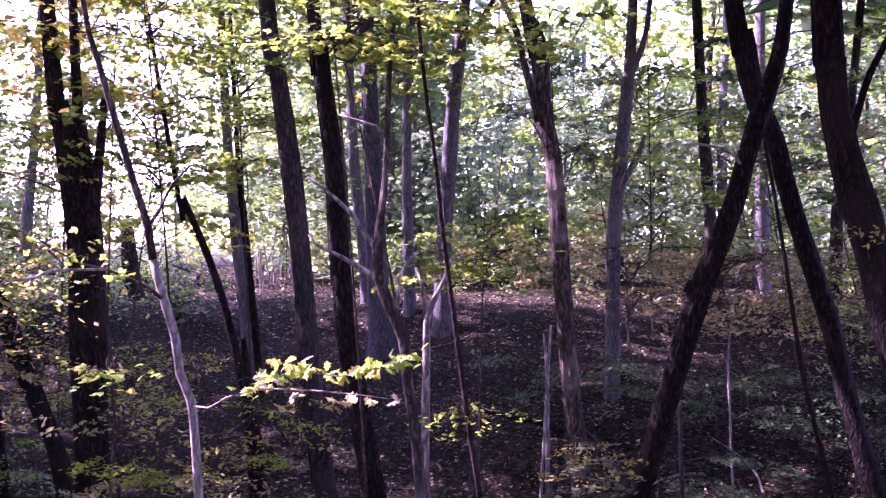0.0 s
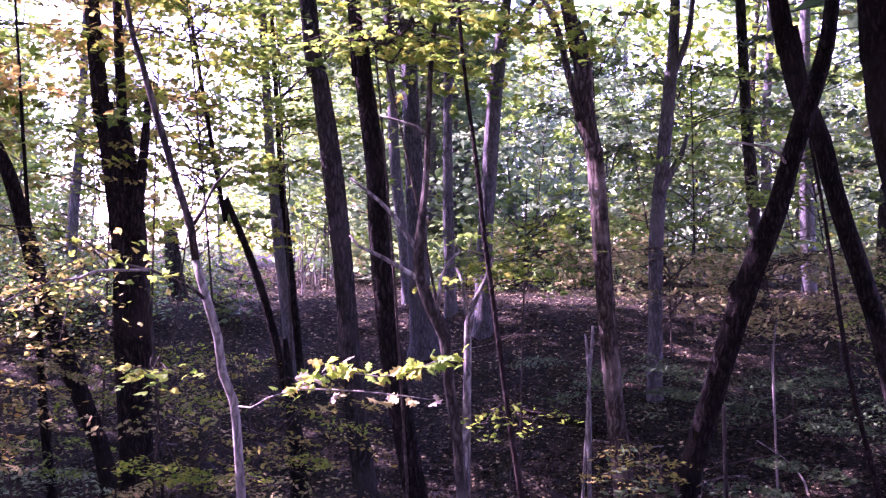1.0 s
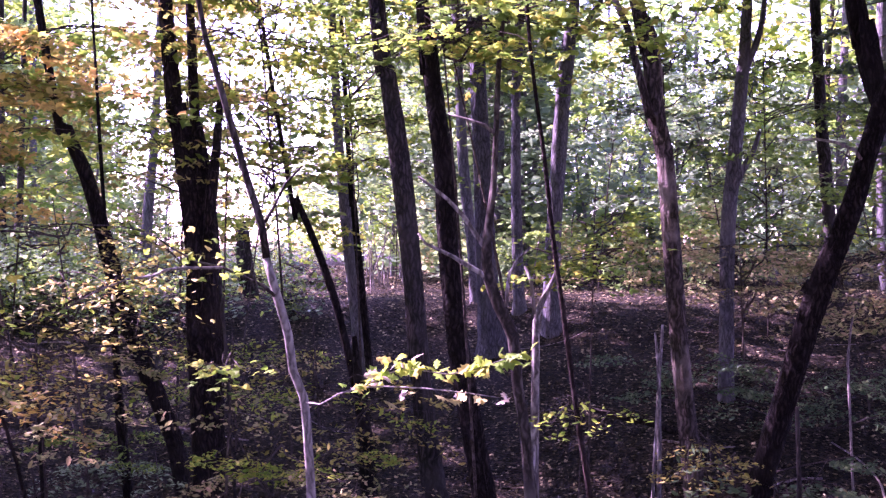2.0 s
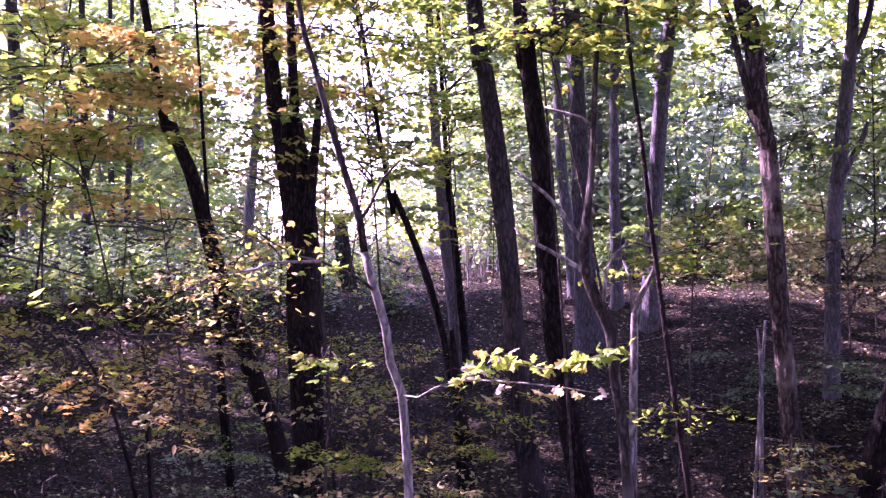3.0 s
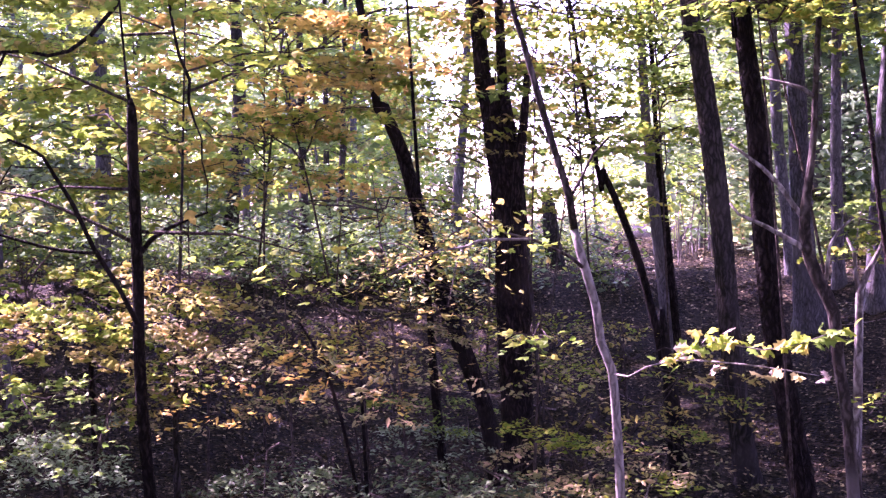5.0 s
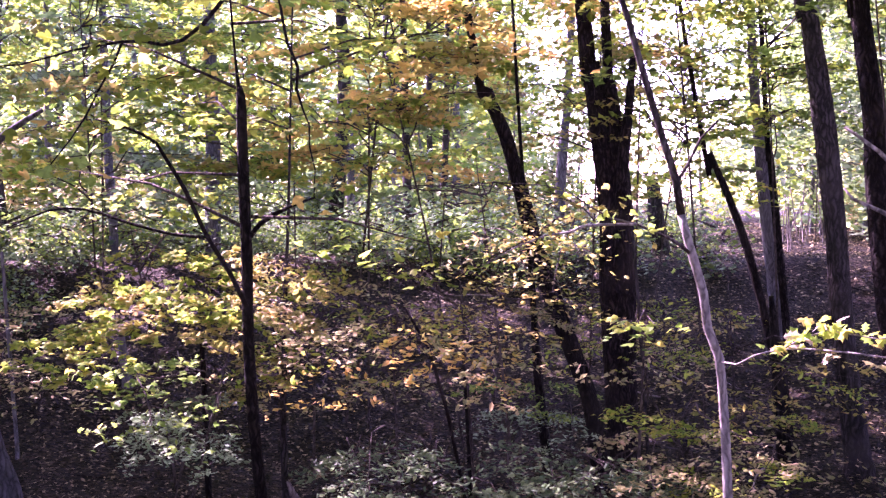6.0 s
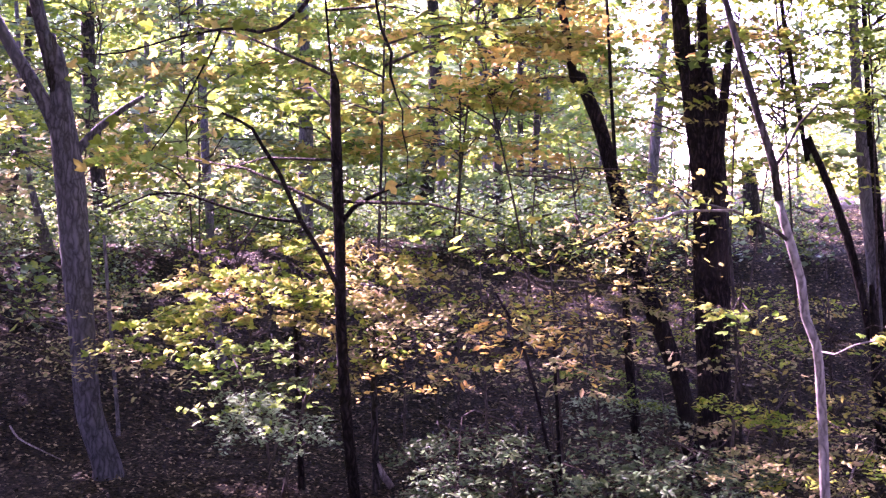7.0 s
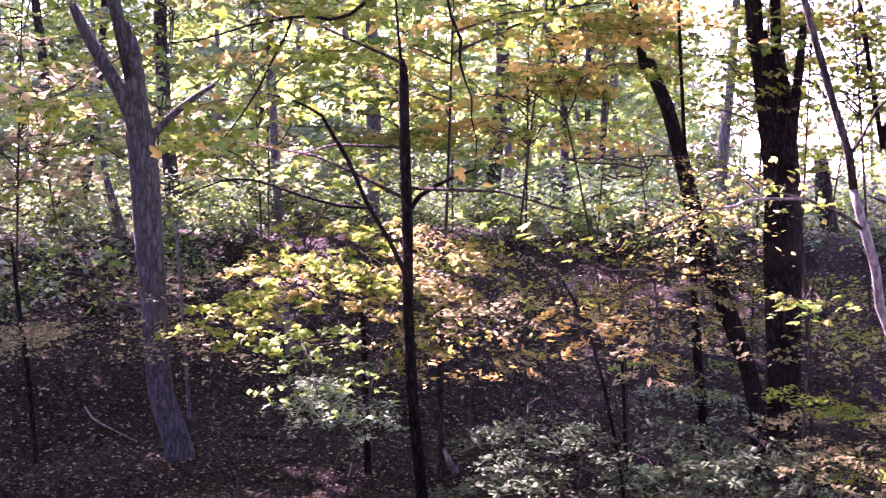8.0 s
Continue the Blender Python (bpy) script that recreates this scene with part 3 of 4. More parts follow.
tree("forked trunk with pale flaking sunlit bark", [(0.79, 10.97, 4.19, 0.126), (0.91, 10.96, 3.8, 0.165), (0.98, 10.96, 3.35, 0.175), (1, 10.95, 2.95, 0.184), (1.09, 10.95, 2.56, 0.165), (1.13, 10.94, 2.11, 0.165), (1.17, 10.94, 1.49, 0.165), (1.23, 10.93, 0.71, 0.165), (1.29, 10.92, 0.04, 0.175), (1.39, 10.91, -0.91, 0.204)], BARK_FLAKY, [[(0.95, 10.86, 2.86, 0.106), (0.89, 10.86, 3.08, 0.082), (0.81, 10.87, 3.39, 0.072), (0.73, 10.88, 3.73, 0.067), (0.61, 10.88, 4.01, 0.062), (0.54, 10.89, 4.17, 0.058)]], 12, (7, 12.5, 3.2, 64, 110, 0.28, "plain", GREEN), sides=26, rough=0.07)
tree("leaning dead log propped across another trunk", [(3.08, 9.83, 3.92, 0.109), (3, 9.85, 3.32, 0.136), (2.86, 9.89, 2.85, 0.173), (2.75, 9.93, 2.47, 0.164), (2.61, 9.96, 1.96, 0.173), (2.42, 10.01, 1.45, 0.191), (2.27, 10.05, 0.99, 0.2), (2.12, 10.08, 0.47, 0.2), (1.98, 10.11, -0.05, 0.209), (1.79, 10.14, -0.74, 0.218)], BARK_DARK, [[(2.39, 10.02, 1.25, 0.154), (2.29, 10.04, 1.23, 0.145), (2.22, 10.06, 1.27, 0.127)], [(2.71, 9.92, 2.31, 0.03), (2.61, 9.86, 2.44, 0.031), (2.47, 9.9, 2.51, 0.027), (2.3, 9.94, 2.55, 0.022), (2.15, 9.97, 2.54, 0.013)], [(2.56, 9.88, 2.46, 0.016), (2.51, 9.89, 2.31, 0.018), (2.43, 9.91, 2.16, 0.013)]], 6, sides=26, rough=0.07, limb_bark=(BARK_DARK, DEADWOOD, DEADWOOD))
tree("split dark trunk crossed by a leaning log", [(2.7, 10.35, 4.05, 0.17), (2.8, 10.33, 3.62, 0.208), (2.87, 10.31, 3.19, 0.208), (2.96, 10.28, 2.9, 0.198), (3.09, 10.24, 2.6, 0.17), (3.16, 10.22, 2.29, 0.17), (3.27, 10.19, 1.87, 0.17), (3.41, 10.14, 1.4, 0.179), (3.57, 10.09, 0.83, 0.179), (3.71, 10.04, 0.16, 0.179), (3.92, 9.96, -0.69, 0.198)], BARK_DARK, (), 11, (6.5, 11, 3.0, 64, 110, 0.28, "plain", GREEN), sides=26)
RIGHT_TWIG = [(3.6, 9.3, 1.58, 0.022), (3.58, 9.05, 1.7, 0.016), (3.4, 8.85, 1.74, 0.01), (3.12, 8.7, 1.72, 0.005)]
right_tree = tree("massive curved dark trunk with furrowed bark", [(3.28, 9.45, 3.83, 0.256), (3.31, 9.44, 3.25, 0.256), (3.35, 9.42, 2.76, 0.256), (3.45, 9.39, 2.28, 0.273), (3.56, 9.34, 1.84, 0.3), (3.64, 9.32, 1.51, 0.273), (3.72, 9.28, 1.03, 0.256), (3.82, 9.24, 0.56, 0.256), (4.02, 9.16, -0.51, 0.282)], BARK_DARK, [[(3.5, 9.47, 2.53, 0.071), (3.57, 9.45, 2.82, 0.067), (3.65, 9.42, 3.1, 0.062), (3.8, 9.36, 3.43, 0.058), (3.9, 9.32, 3.71, 0.053)], RIGHT_TWIG], 11, (6.5, 11.5, 3.2, 64, 110, 0.28, "plain", GREEN), sides=30)
tree("thin dangling reddish vine stem", [(2.8, 9.6, 2.54, 0.031), (2.9, 9.57, 1.95, 0.035), (2.99, 9.54, 1.31, 0.04), (3.12, 9.5, 0.44, 0.044), (3.32, 9.43, -0.48, 0.049)], VINE_RED, (), name="vine", category="vine", sides=8)
tree("broad grey trunk with flared roots on the far bank", [(-1.28, 17.95, 5.75, 0.239), (-1.22, 17.95, 4.74, 0.254), (-1.14, 17.96, 2.9, 0.286), (-1.07, 17.96, 1.24, 0.349), (-1.01, 17.97, 0.5, 0.428), (-0.96, 17.97, 0.09, 0.5)], BARK_STOUT, (), 12, (7, 13, 4, 44, 95, 0.28, "plain", GREEN), sides=26)
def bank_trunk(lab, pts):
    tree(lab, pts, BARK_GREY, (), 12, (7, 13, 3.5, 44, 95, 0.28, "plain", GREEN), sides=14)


bank_trunk("straight slim grey trunk on the far bank", [(-1.79, 20.32, 6.3, 0.144), (-1.73, 20.33, 5.15, 0.162), (-1.63, 20.34, 3.07, 0.198), (-1.5, 20.34, 1.82, 0.198)])
bank_trunk("straight grey trunk on the far bank", [(-0.56, 19.49, 5.71, 0.155), (-0.62, 19.49, 4.81, 0.163), (-0.64, 19.49, 3.01, 0.172), (-0.62, 19.49, 1.81, 0.189), (-0.59, 19.49, 0.71, 0.224)])
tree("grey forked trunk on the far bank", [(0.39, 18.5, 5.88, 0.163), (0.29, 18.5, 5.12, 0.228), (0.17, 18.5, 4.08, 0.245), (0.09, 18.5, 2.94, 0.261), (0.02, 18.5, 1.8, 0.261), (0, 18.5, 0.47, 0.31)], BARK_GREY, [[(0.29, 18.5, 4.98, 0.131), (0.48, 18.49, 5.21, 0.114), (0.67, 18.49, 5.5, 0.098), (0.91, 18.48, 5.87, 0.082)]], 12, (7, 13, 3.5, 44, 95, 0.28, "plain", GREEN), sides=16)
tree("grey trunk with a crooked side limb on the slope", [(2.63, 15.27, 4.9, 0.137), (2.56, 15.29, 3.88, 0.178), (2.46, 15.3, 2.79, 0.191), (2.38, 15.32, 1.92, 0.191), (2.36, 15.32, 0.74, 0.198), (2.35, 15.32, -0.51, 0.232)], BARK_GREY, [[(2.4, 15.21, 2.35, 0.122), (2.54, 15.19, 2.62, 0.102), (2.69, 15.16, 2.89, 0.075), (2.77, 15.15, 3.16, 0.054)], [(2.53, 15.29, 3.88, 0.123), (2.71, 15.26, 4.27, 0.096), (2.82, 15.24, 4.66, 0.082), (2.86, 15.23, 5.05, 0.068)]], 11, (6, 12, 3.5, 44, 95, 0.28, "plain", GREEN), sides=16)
def slope_trunk(lab, pts, bark):
    tree(lab, pts, bark, (), 12.5, (7.6, 12.6, 3.2, 36, 95, 0.27, "plain", GREEN), sides=14)


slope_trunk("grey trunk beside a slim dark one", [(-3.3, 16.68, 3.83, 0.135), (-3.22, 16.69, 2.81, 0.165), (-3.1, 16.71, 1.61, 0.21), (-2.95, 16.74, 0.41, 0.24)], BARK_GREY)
slope_trunk("slim dark trunk beside a grey one", [(-3.03, 16.22, 3.19, 0.073), (-2.95, 16.23, 2.27, 0.095), (-2.87, 16.25, 1.36, 0.109), (-2.75, 16.27, 0.11, 0.116)], BARK_DARK)
slope_trunk("slim dark leaning trunk on the slope", [(-3.37, 13.59, 2.86, 0.056), (-3.21, 13.63, 2.24, 0.074), (-3.04, 13.67, 1.82, 0.086), (-2.81, 13.72, 1.18, 0.099), (-2.64, 13.75, 0.55, 0.099), (-2.33, 13.8, -0.8, 0.123)], BARK_DARK)
slope_trunk("dark trunk in the shade of the far bank", [(4.55, 19.47, 4.51, 0.194), (4.65, 19.45, 3.01, 0.212), (4.72, 19.43, 2.01, 0.221), (4.79, 19.42, 1.31, 0.229)], BARK_MID)
slope_trunk("dark trunk behind the curved one", [(6.55, 17.84, 3.44, 0.151), (6.43, 17.88, 2.62, 0.184), (6.39, 17.89, 1.7, 0.218), (6.37, 17.9, 0.87, 0.235)], BARK_MID)
tree("dark leaning trunk on the plateau", [(-18.96, 14.75, 3.57, 0.169), (-19.07, 14.6, 2.28, 0.212), (-19.17, 14.47, 1.35, 0.233), (-19.26, 14.35, 0.3, 0.254), (-19.31, 14.29, -0.64, 0.275)], BARK_MID, (), 13, (8, 13, 4.6, 36, 100, 0.29, "plain", GREEN), sides=14)
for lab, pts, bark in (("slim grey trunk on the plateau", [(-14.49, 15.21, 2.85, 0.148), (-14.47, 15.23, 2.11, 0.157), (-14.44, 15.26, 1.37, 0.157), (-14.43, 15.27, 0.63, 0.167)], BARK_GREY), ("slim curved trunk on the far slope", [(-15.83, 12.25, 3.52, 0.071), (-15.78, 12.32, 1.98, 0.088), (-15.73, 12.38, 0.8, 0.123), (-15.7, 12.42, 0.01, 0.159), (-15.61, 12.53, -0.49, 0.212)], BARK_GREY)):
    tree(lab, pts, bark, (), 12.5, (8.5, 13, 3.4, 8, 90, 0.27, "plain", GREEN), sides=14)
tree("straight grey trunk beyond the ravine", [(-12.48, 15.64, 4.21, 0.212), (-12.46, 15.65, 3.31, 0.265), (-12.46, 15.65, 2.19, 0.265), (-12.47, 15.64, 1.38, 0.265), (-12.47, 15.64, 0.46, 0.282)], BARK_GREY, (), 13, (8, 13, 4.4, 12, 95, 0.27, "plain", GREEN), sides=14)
def plateau_trunk(lab, pts, bark):
    tree(lab, pts, bark, (), 12.5, (8.5, 13, 2.6, 6, 80, 0.26, "plain", GREEN), sides=14)


plateau_trunk("dark trunk at the plateau's edge", [(-11.99, 21.93, 3.1, 0.176), (-11.96, 21.95, 1.84, 0.221), (-12, 21.93, 0.31, 0.243)], BARK_MID)
plateau_trunk("slim dark trunk on the plateau", [(-12.44, 23.96, 3.22, 0.143), (-12.43, 23.96, 1.85, 0.167), (-12.4, 23.98, 0.48, 0.179)], BARK_MID)
plateau_trunk("slim grey-brown trunk on the plateau", [(-12.1, 24.13, 3.21, 0.143), (-12.14, 24.11, 2.13, 0.167), (-12.18, 24.09, 0.49, 0.179)], BARK_MID)
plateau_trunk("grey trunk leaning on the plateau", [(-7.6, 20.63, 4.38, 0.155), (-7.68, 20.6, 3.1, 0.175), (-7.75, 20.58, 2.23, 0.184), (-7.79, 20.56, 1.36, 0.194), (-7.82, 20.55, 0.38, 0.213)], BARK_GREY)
tree("dark broken trunk on the far bank", [(-6.09, 21.14, 2.1, 0.233), (-6.03, 21.16, 1.72, 0.272), (-5.99, 21.17, 1.18, 0.31), (-5.91, 21.19, 0.31, 0.33)], BARK_MID, sides=16, rough=0.09)
plateau_trunk("slim dark trunk far back in the wood", [(-9.05, 24.37, 4.11, 0.161), (-9.14, 24.34, 3.11, 0.183), (-9.21, 24.31, 2.11, 0.195), (-9.27, 24.29, 1.11, 0.206)], BARK_MID)

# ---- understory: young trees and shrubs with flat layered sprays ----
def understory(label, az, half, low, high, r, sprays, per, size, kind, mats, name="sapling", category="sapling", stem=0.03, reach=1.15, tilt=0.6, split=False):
    """A young tree r metres out at the bearing az: its crown is placed to fit the camera's view, half degrees to each
    side and between two elevations from the eye.
    """
    count[0] += 1
    rng = np.random.default_rng(900 + count[0])
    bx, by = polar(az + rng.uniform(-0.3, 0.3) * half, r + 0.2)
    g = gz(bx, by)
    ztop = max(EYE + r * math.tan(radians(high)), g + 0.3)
    ob = thing(name, (bx, by, g), label, category)
    lean = rng.normal(0, 0.12, 2)
    hgt = ztop - g
    mid = (bx + lean[0] * hgt * 0.4, by + lean[1] * hgt * 0.4, g + hgt * 0.5, stem * 0.8)
    line = [(bx, by, g - 0.1, stem * 1.3), (bx, by, g + 0.1, stem), mid, (bx + lean[0] * hgt, by + lean[1] * hgt, ztop + 0.1, stem * 0.25)]
    anchored(ob, limb("stem", line, TWIG, ob, 7, count[0]))
    la = np.array(line)
    groups = [[] for _ in mats]
    wood = []
    near = r < 12
    kind = "plain" if r >= 15 else "lobed" if kind == "maple" and r > 12 else kind
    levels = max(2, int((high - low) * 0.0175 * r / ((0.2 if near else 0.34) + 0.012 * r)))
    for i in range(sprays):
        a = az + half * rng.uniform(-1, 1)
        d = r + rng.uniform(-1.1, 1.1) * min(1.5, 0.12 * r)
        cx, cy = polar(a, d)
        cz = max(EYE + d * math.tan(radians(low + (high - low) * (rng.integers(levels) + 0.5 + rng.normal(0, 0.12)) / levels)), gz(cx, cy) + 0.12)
        c = np.array([cx, cy, cz])
        zs = np.clip(cz - 0.25 * np.hypot(cx - bx, cy - by), g + 0.05, ztop)
        root = np.array([np.interp(zs, la[:, 2], la[:, 0]), np.interp(zs, la[:, 2], la[:, 1]), zs])
        out = c - root
        out[2] = 0
        ln = np.linalg.norm(out) + 1e-6
        turn = rng.normal(0, 0.5)
        out = np.array([out[0] * math.cos(turn) - out[1] * math.sin(turn), out[0] * math.sin(turn) + out[1] * math.cos(turn), 0]) / ln
        rs = reach * rng.uniform(0.6, 1.25)
        start, end = c - out * rs * 0.55, c + out * rs * 0.45 + np.array([0, 0, rng.normal(-0.22 if near else -0.1, 0.09) * rs])
        q, tw = spray_points(start, end, 0.36 * rs, int(per * rng.uniform(0.6, 1.4)), rng, 0.018, 0.042 if near else 0.09)
        groups[rng.integers(len(mats))].append(q)
        th = 0.006 + 0.004 * rs
        k1, k2 = root + (start - root) * 0.35 + rng.normal(0, 0.05, 3), root + (start - root) * 0.7 + rng.normal(0, 0.06, 3)
        piece = tube([(*root, th * 2.0), (*k1, th * 1.8), (*k2, th * 1.6), (*start, th * 1.3), (*((start + end) / 2 + rng.normal(0, 0.03, 3)), th * 0.8), (*end, 0.004)], 5, 0.2, 0.04, i)
        if split:
            anchored(ob, mesh_object("limb", *piece, TWIG, ob))
        else:
            wood.append(piece)
        for r0, r1 in tw:
            wood.append(twig(r0, r1))
    anchored(ob, tagged(mesh_object("crown_wood", *joined(wood), TWIG, ob), kind="stuff"))
    for q, m in zip(groups, mats):
        if q:
            anchored(ob, mesh_object("foliage", *leaf_mesh(np.vstack(q), size, kind, rng, tilt), m, ob, False))
    return ob


for row in (
    ("bright yellow-green young maple in full sun", -20, 3.6, 0, 14, 13.6, 26, 88, 0.068, "maple", (LIME, LIME, YELLOW)),
    ("sunlit yellow-green maple sapling", -14.5, 4, 3.5, 14, 13.2, 34, 85, 0.084, "maple", (LIME, LIME, GREEN)),
    ("tall yellow-green maple with leafy upper sprays", -17, 4.5, 5.5, 14, 14.8, 28, 90, 0.095, "maple", (LIME, LIME, YELLOW)),
    ("sunlit young maple at the edge of the plateau", -16, 4.2, 0.8, 9, 17.5, 30, 80, 0.12, "maple", (LIME, LIME, HAZE_GREEN)),
    ("light green maple sapling in broken sun", -9.5, 3.3, 3.5, 14, 14.2, 34, 92, 0.084, "maple", (GREEN, LIME, GREEN)),
    ("light green maple with drooping sprays", -4.5, 3, 10, 14.5, 8.6, 12, 72, 0.068, "maple", (GREEN, LIME)),
    ("yellow-green maple with high sprays", 0, 2.6, 11, 14.5, 8.6, 8, 72, 0.068, "maple", (GREEN, LIME)),
    ("low yellow-green maple spray over the slope", 1.8, 2.2, -0.8, 2.6, 11.6, 10, 72, 0.068, "maple", (LIME, GREEN)),
    ("green beech sapling in shade", 6.5, 3, 4, 13, 16, 16, 60, 0.11, "oval", (GREEN, DEEP)),
    ("dense young beech with green leaves", 11, 4, 0.5, 10, 18, 26, 80, 0.1, "oval", (GREEN, HAZE_GREEN)),
    ("dense green young beech on the slope", 17.5, 4, 0, 14, 17, 32, 65, 0.12, "oval", (GREEN, DEEP)),
):
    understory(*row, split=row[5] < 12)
for row in (
    ("tan-green beech sapling with level sprays", 9.5, 4.4, -3, 1, 16.5, 24, 130, 0.07, "oval", (BEECH,)),
    ("tan-green layered beech sapling", 16, 5, -4, 1, 15.5, 40, 130, 0.068, "oval", (BEECH,)),
    ("green sapling on the dark slope", 21.5, 2.4, -6, 3, 14, 16, 100, 0.065, "oval", (GREEN, BEECH)),
    ("green young beech at the edge of the plateau", 3, 3.5, 0, 12, 23, 22, 80, 0.13, "oval", (GREEN, SHRUB)),
    ("grey-green young beech on the far bank", 9.5, 4, 0, 9.5, 22, 22, 80, 0.12, "oval", (SHRUB, HAZE_GREEN)),
    ("muted green young beech on the far bank", 16, 4, 0, 11, 22.5, 28, 80, 0.13, "oval", (GREEN, SHRUB)),
    ("green young beech high on the far bank", 22, 3.5, -1, 12, 21, 26, 80, 0.13, "oval", (GREEN, BEECH)),
    ("young maple with orange autumn leaves", -25.6, 4.6, 4.5, 11.8, 12.3, 32, 105, 0.088, "maple", (ORANGE, YELLOW, ORANGE, LIME)),
    ("yellowing beech sapling with level sprays", -23, 2.6, -4, 2, 9.5, 13, 90, 0.05, "oval", (YELLOW, BEECH)),
):
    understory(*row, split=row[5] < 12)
for row in (
    ("yellow-green maple with orange tips", -31, 4.4, 1.5, 12, 13.4, 30, 95, 0.095, "maple", (LIME, LIME, ORANGE)),
    ("yellow-green maple in broken sun", -37, 4.4, 1.5, 12, 14.9, 30, 95, 0.102, "maple", (LIME, GREEN)),
    ("yellow-green maple with wide sprays", -43, 4.4, 1.5, 12, 14.9, 30, 95, 0.102, "maple", (LIME, LIME, YELLOW)),
    ("bright yellow-green maple sprays over the ravine", -40.5, 5.0, -6.4, -0.8, 11.5, 19, 240, 0.062, "maple", (LIME, LIME, YELLOW, LIME)),
    ("pale green maple spray low over the ravine", -40, 2.6, -9.6, -7, 9, 5, 110, 0.058, "maple", (DEEP, GREEN)),
    ("russet and tan beech sapling in the ravine", -33, 4.6, -9.2, -2.2, 11.5, 20, 150, 0.06, "oval", (BEECH, BEECH, YELLOW, LIME)),
    ("tan and orange beech sapling with level sprays", -29, 4.4, -9, -3, 9.8, 10, 130, 0.058, "oval", (ORANGE, BEECH, BEECH)),
    # sprays sit above the view, added to shade the slope to the right
    ("thin maple with an unseen top added for shade", -30, 7, 18, 36, 13.4, 66, 64, 0.165, "plain", (GREEN, LIME)),
    ("tan beech sapling low in the ravine", -25, 3, -9.5, -4, 10.2, 7, 120, 0.056, "oval", (BEECH, YELLOW)),
    ("young maple with pale green leaves", -50, 4.5, 1, 11, 16.8, 44, 70, 0.12, "maple", (LIME, HAZE_GREEN, LIME)),
):
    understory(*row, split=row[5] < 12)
for row in (
    ("pale yellow-green young maple", -57, 4, -1, 12, 14, 26, 60, 0.12, "maple", (LIME, BEECH)),
    ("shaded green young maple beyond the ravine", -28, 4, 0, 12, 18, 30, 75, 0.13, "maple", (HAZE_GREEN, LIME)),
    ("green and yellow young maple beyond the ravine", -35.5, 4, 0, 12, 18.5, 30, 75, 0.13, "maple", (HAZE_GREEN, LIME)),
    ("green young maple beyond the ravine", -43, 4, 0, 12, 18, 30, 75, 0.13, "maple", (HAZE_GREEN, SHRUB)),
    ("muted green young maple on the far slope", -55, 5, -2, 11, 20, 36, 75, 0.13, "maple", (HAZE_GREEN, BEECH, SHRUB)),
    ("muted green young maple in glare", -19.5, 4, 1, 12, 29, 24, 70, 0.13, "maple", (LIME, HAZE_GREEN)),
    ("pale green young maple in glare", -8.5, 4, 1, 13, 28, 36, 75, 0.12, "maple", (HAZE_GREEN, GREEN)),
    ("pale green young maple on the crest", -3, 3.5, 0.5, 13, 28.5, 34, 75, 0.12, "maple", (HAZE_GREEN, GREEN)),
    ("tan beech sapling on the slope", -51, 6, -8.5, -3.5, 13, 26, 100, 0.06, "oval", (BEECH,)),
):
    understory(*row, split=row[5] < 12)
for row in (
    ("sparse yellowing sapling on the near slope", -12, 4, -11.5, -4, 10.6, 13, 110, 0.056, "oval", (BEECH, YELLOW, LIME)),
    ("sparse yellowing sapling behind twin trunks", -16.5, 4, -8, -4, 14.3, 20, 110, 0.055, "oval", (BEECH, LIME)),
):
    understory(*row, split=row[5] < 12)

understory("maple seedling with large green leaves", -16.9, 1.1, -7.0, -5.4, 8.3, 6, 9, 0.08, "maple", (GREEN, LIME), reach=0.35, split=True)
for row in (
    ("pale grey-green shrub on the slope", -41, 2.4, -11.8, -9.6, 10.5, 8, 160, 0.048, "oval", (SHRUB,)),
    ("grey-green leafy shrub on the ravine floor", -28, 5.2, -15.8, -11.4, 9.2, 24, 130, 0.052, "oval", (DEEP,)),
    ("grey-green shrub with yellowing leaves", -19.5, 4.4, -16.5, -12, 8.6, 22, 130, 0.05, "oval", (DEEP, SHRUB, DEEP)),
    ("low beech sprays with yellowing leaves on the near slope", -13.5, 4.4, -14, -9.8, 8.9, 20, 130, 0.048, "oval", (BEECH, BEECH, LIME)),
    ("low green growth beside dark trunks", -23, 2.8, -11.2, -8, 11.2, 14, 120, 0.045, "oval", (GREEN, SHRUB)),
    ("small shrub with yellow leaves", 8, 1.7, -11, -9.3, 10, 5, 60, 0.05, "oval", (YELLOW,)),
    ("small light green leafy shrub", 1.6, 1.6, -8.6, -7.6, 9, 3, 39, 0.05, "oval", (GREEN, LIME)),
    ("small yellow-green shrub on the near bank", 15.5, 2.4, -13.4, -12.4, 9, 5, 60, 0.05, "oval", (LIME,)),
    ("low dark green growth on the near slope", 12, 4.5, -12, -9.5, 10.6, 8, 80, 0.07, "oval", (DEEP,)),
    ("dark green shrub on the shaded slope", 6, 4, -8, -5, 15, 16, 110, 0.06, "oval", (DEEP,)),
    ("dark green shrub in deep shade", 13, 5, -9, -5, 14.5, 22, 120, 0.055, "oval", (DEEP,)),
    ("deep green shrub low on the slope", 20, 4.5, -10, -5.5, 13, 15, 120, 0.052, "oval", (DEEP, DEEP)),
):
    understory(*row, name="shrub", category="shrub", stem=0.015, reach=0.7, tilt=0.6)


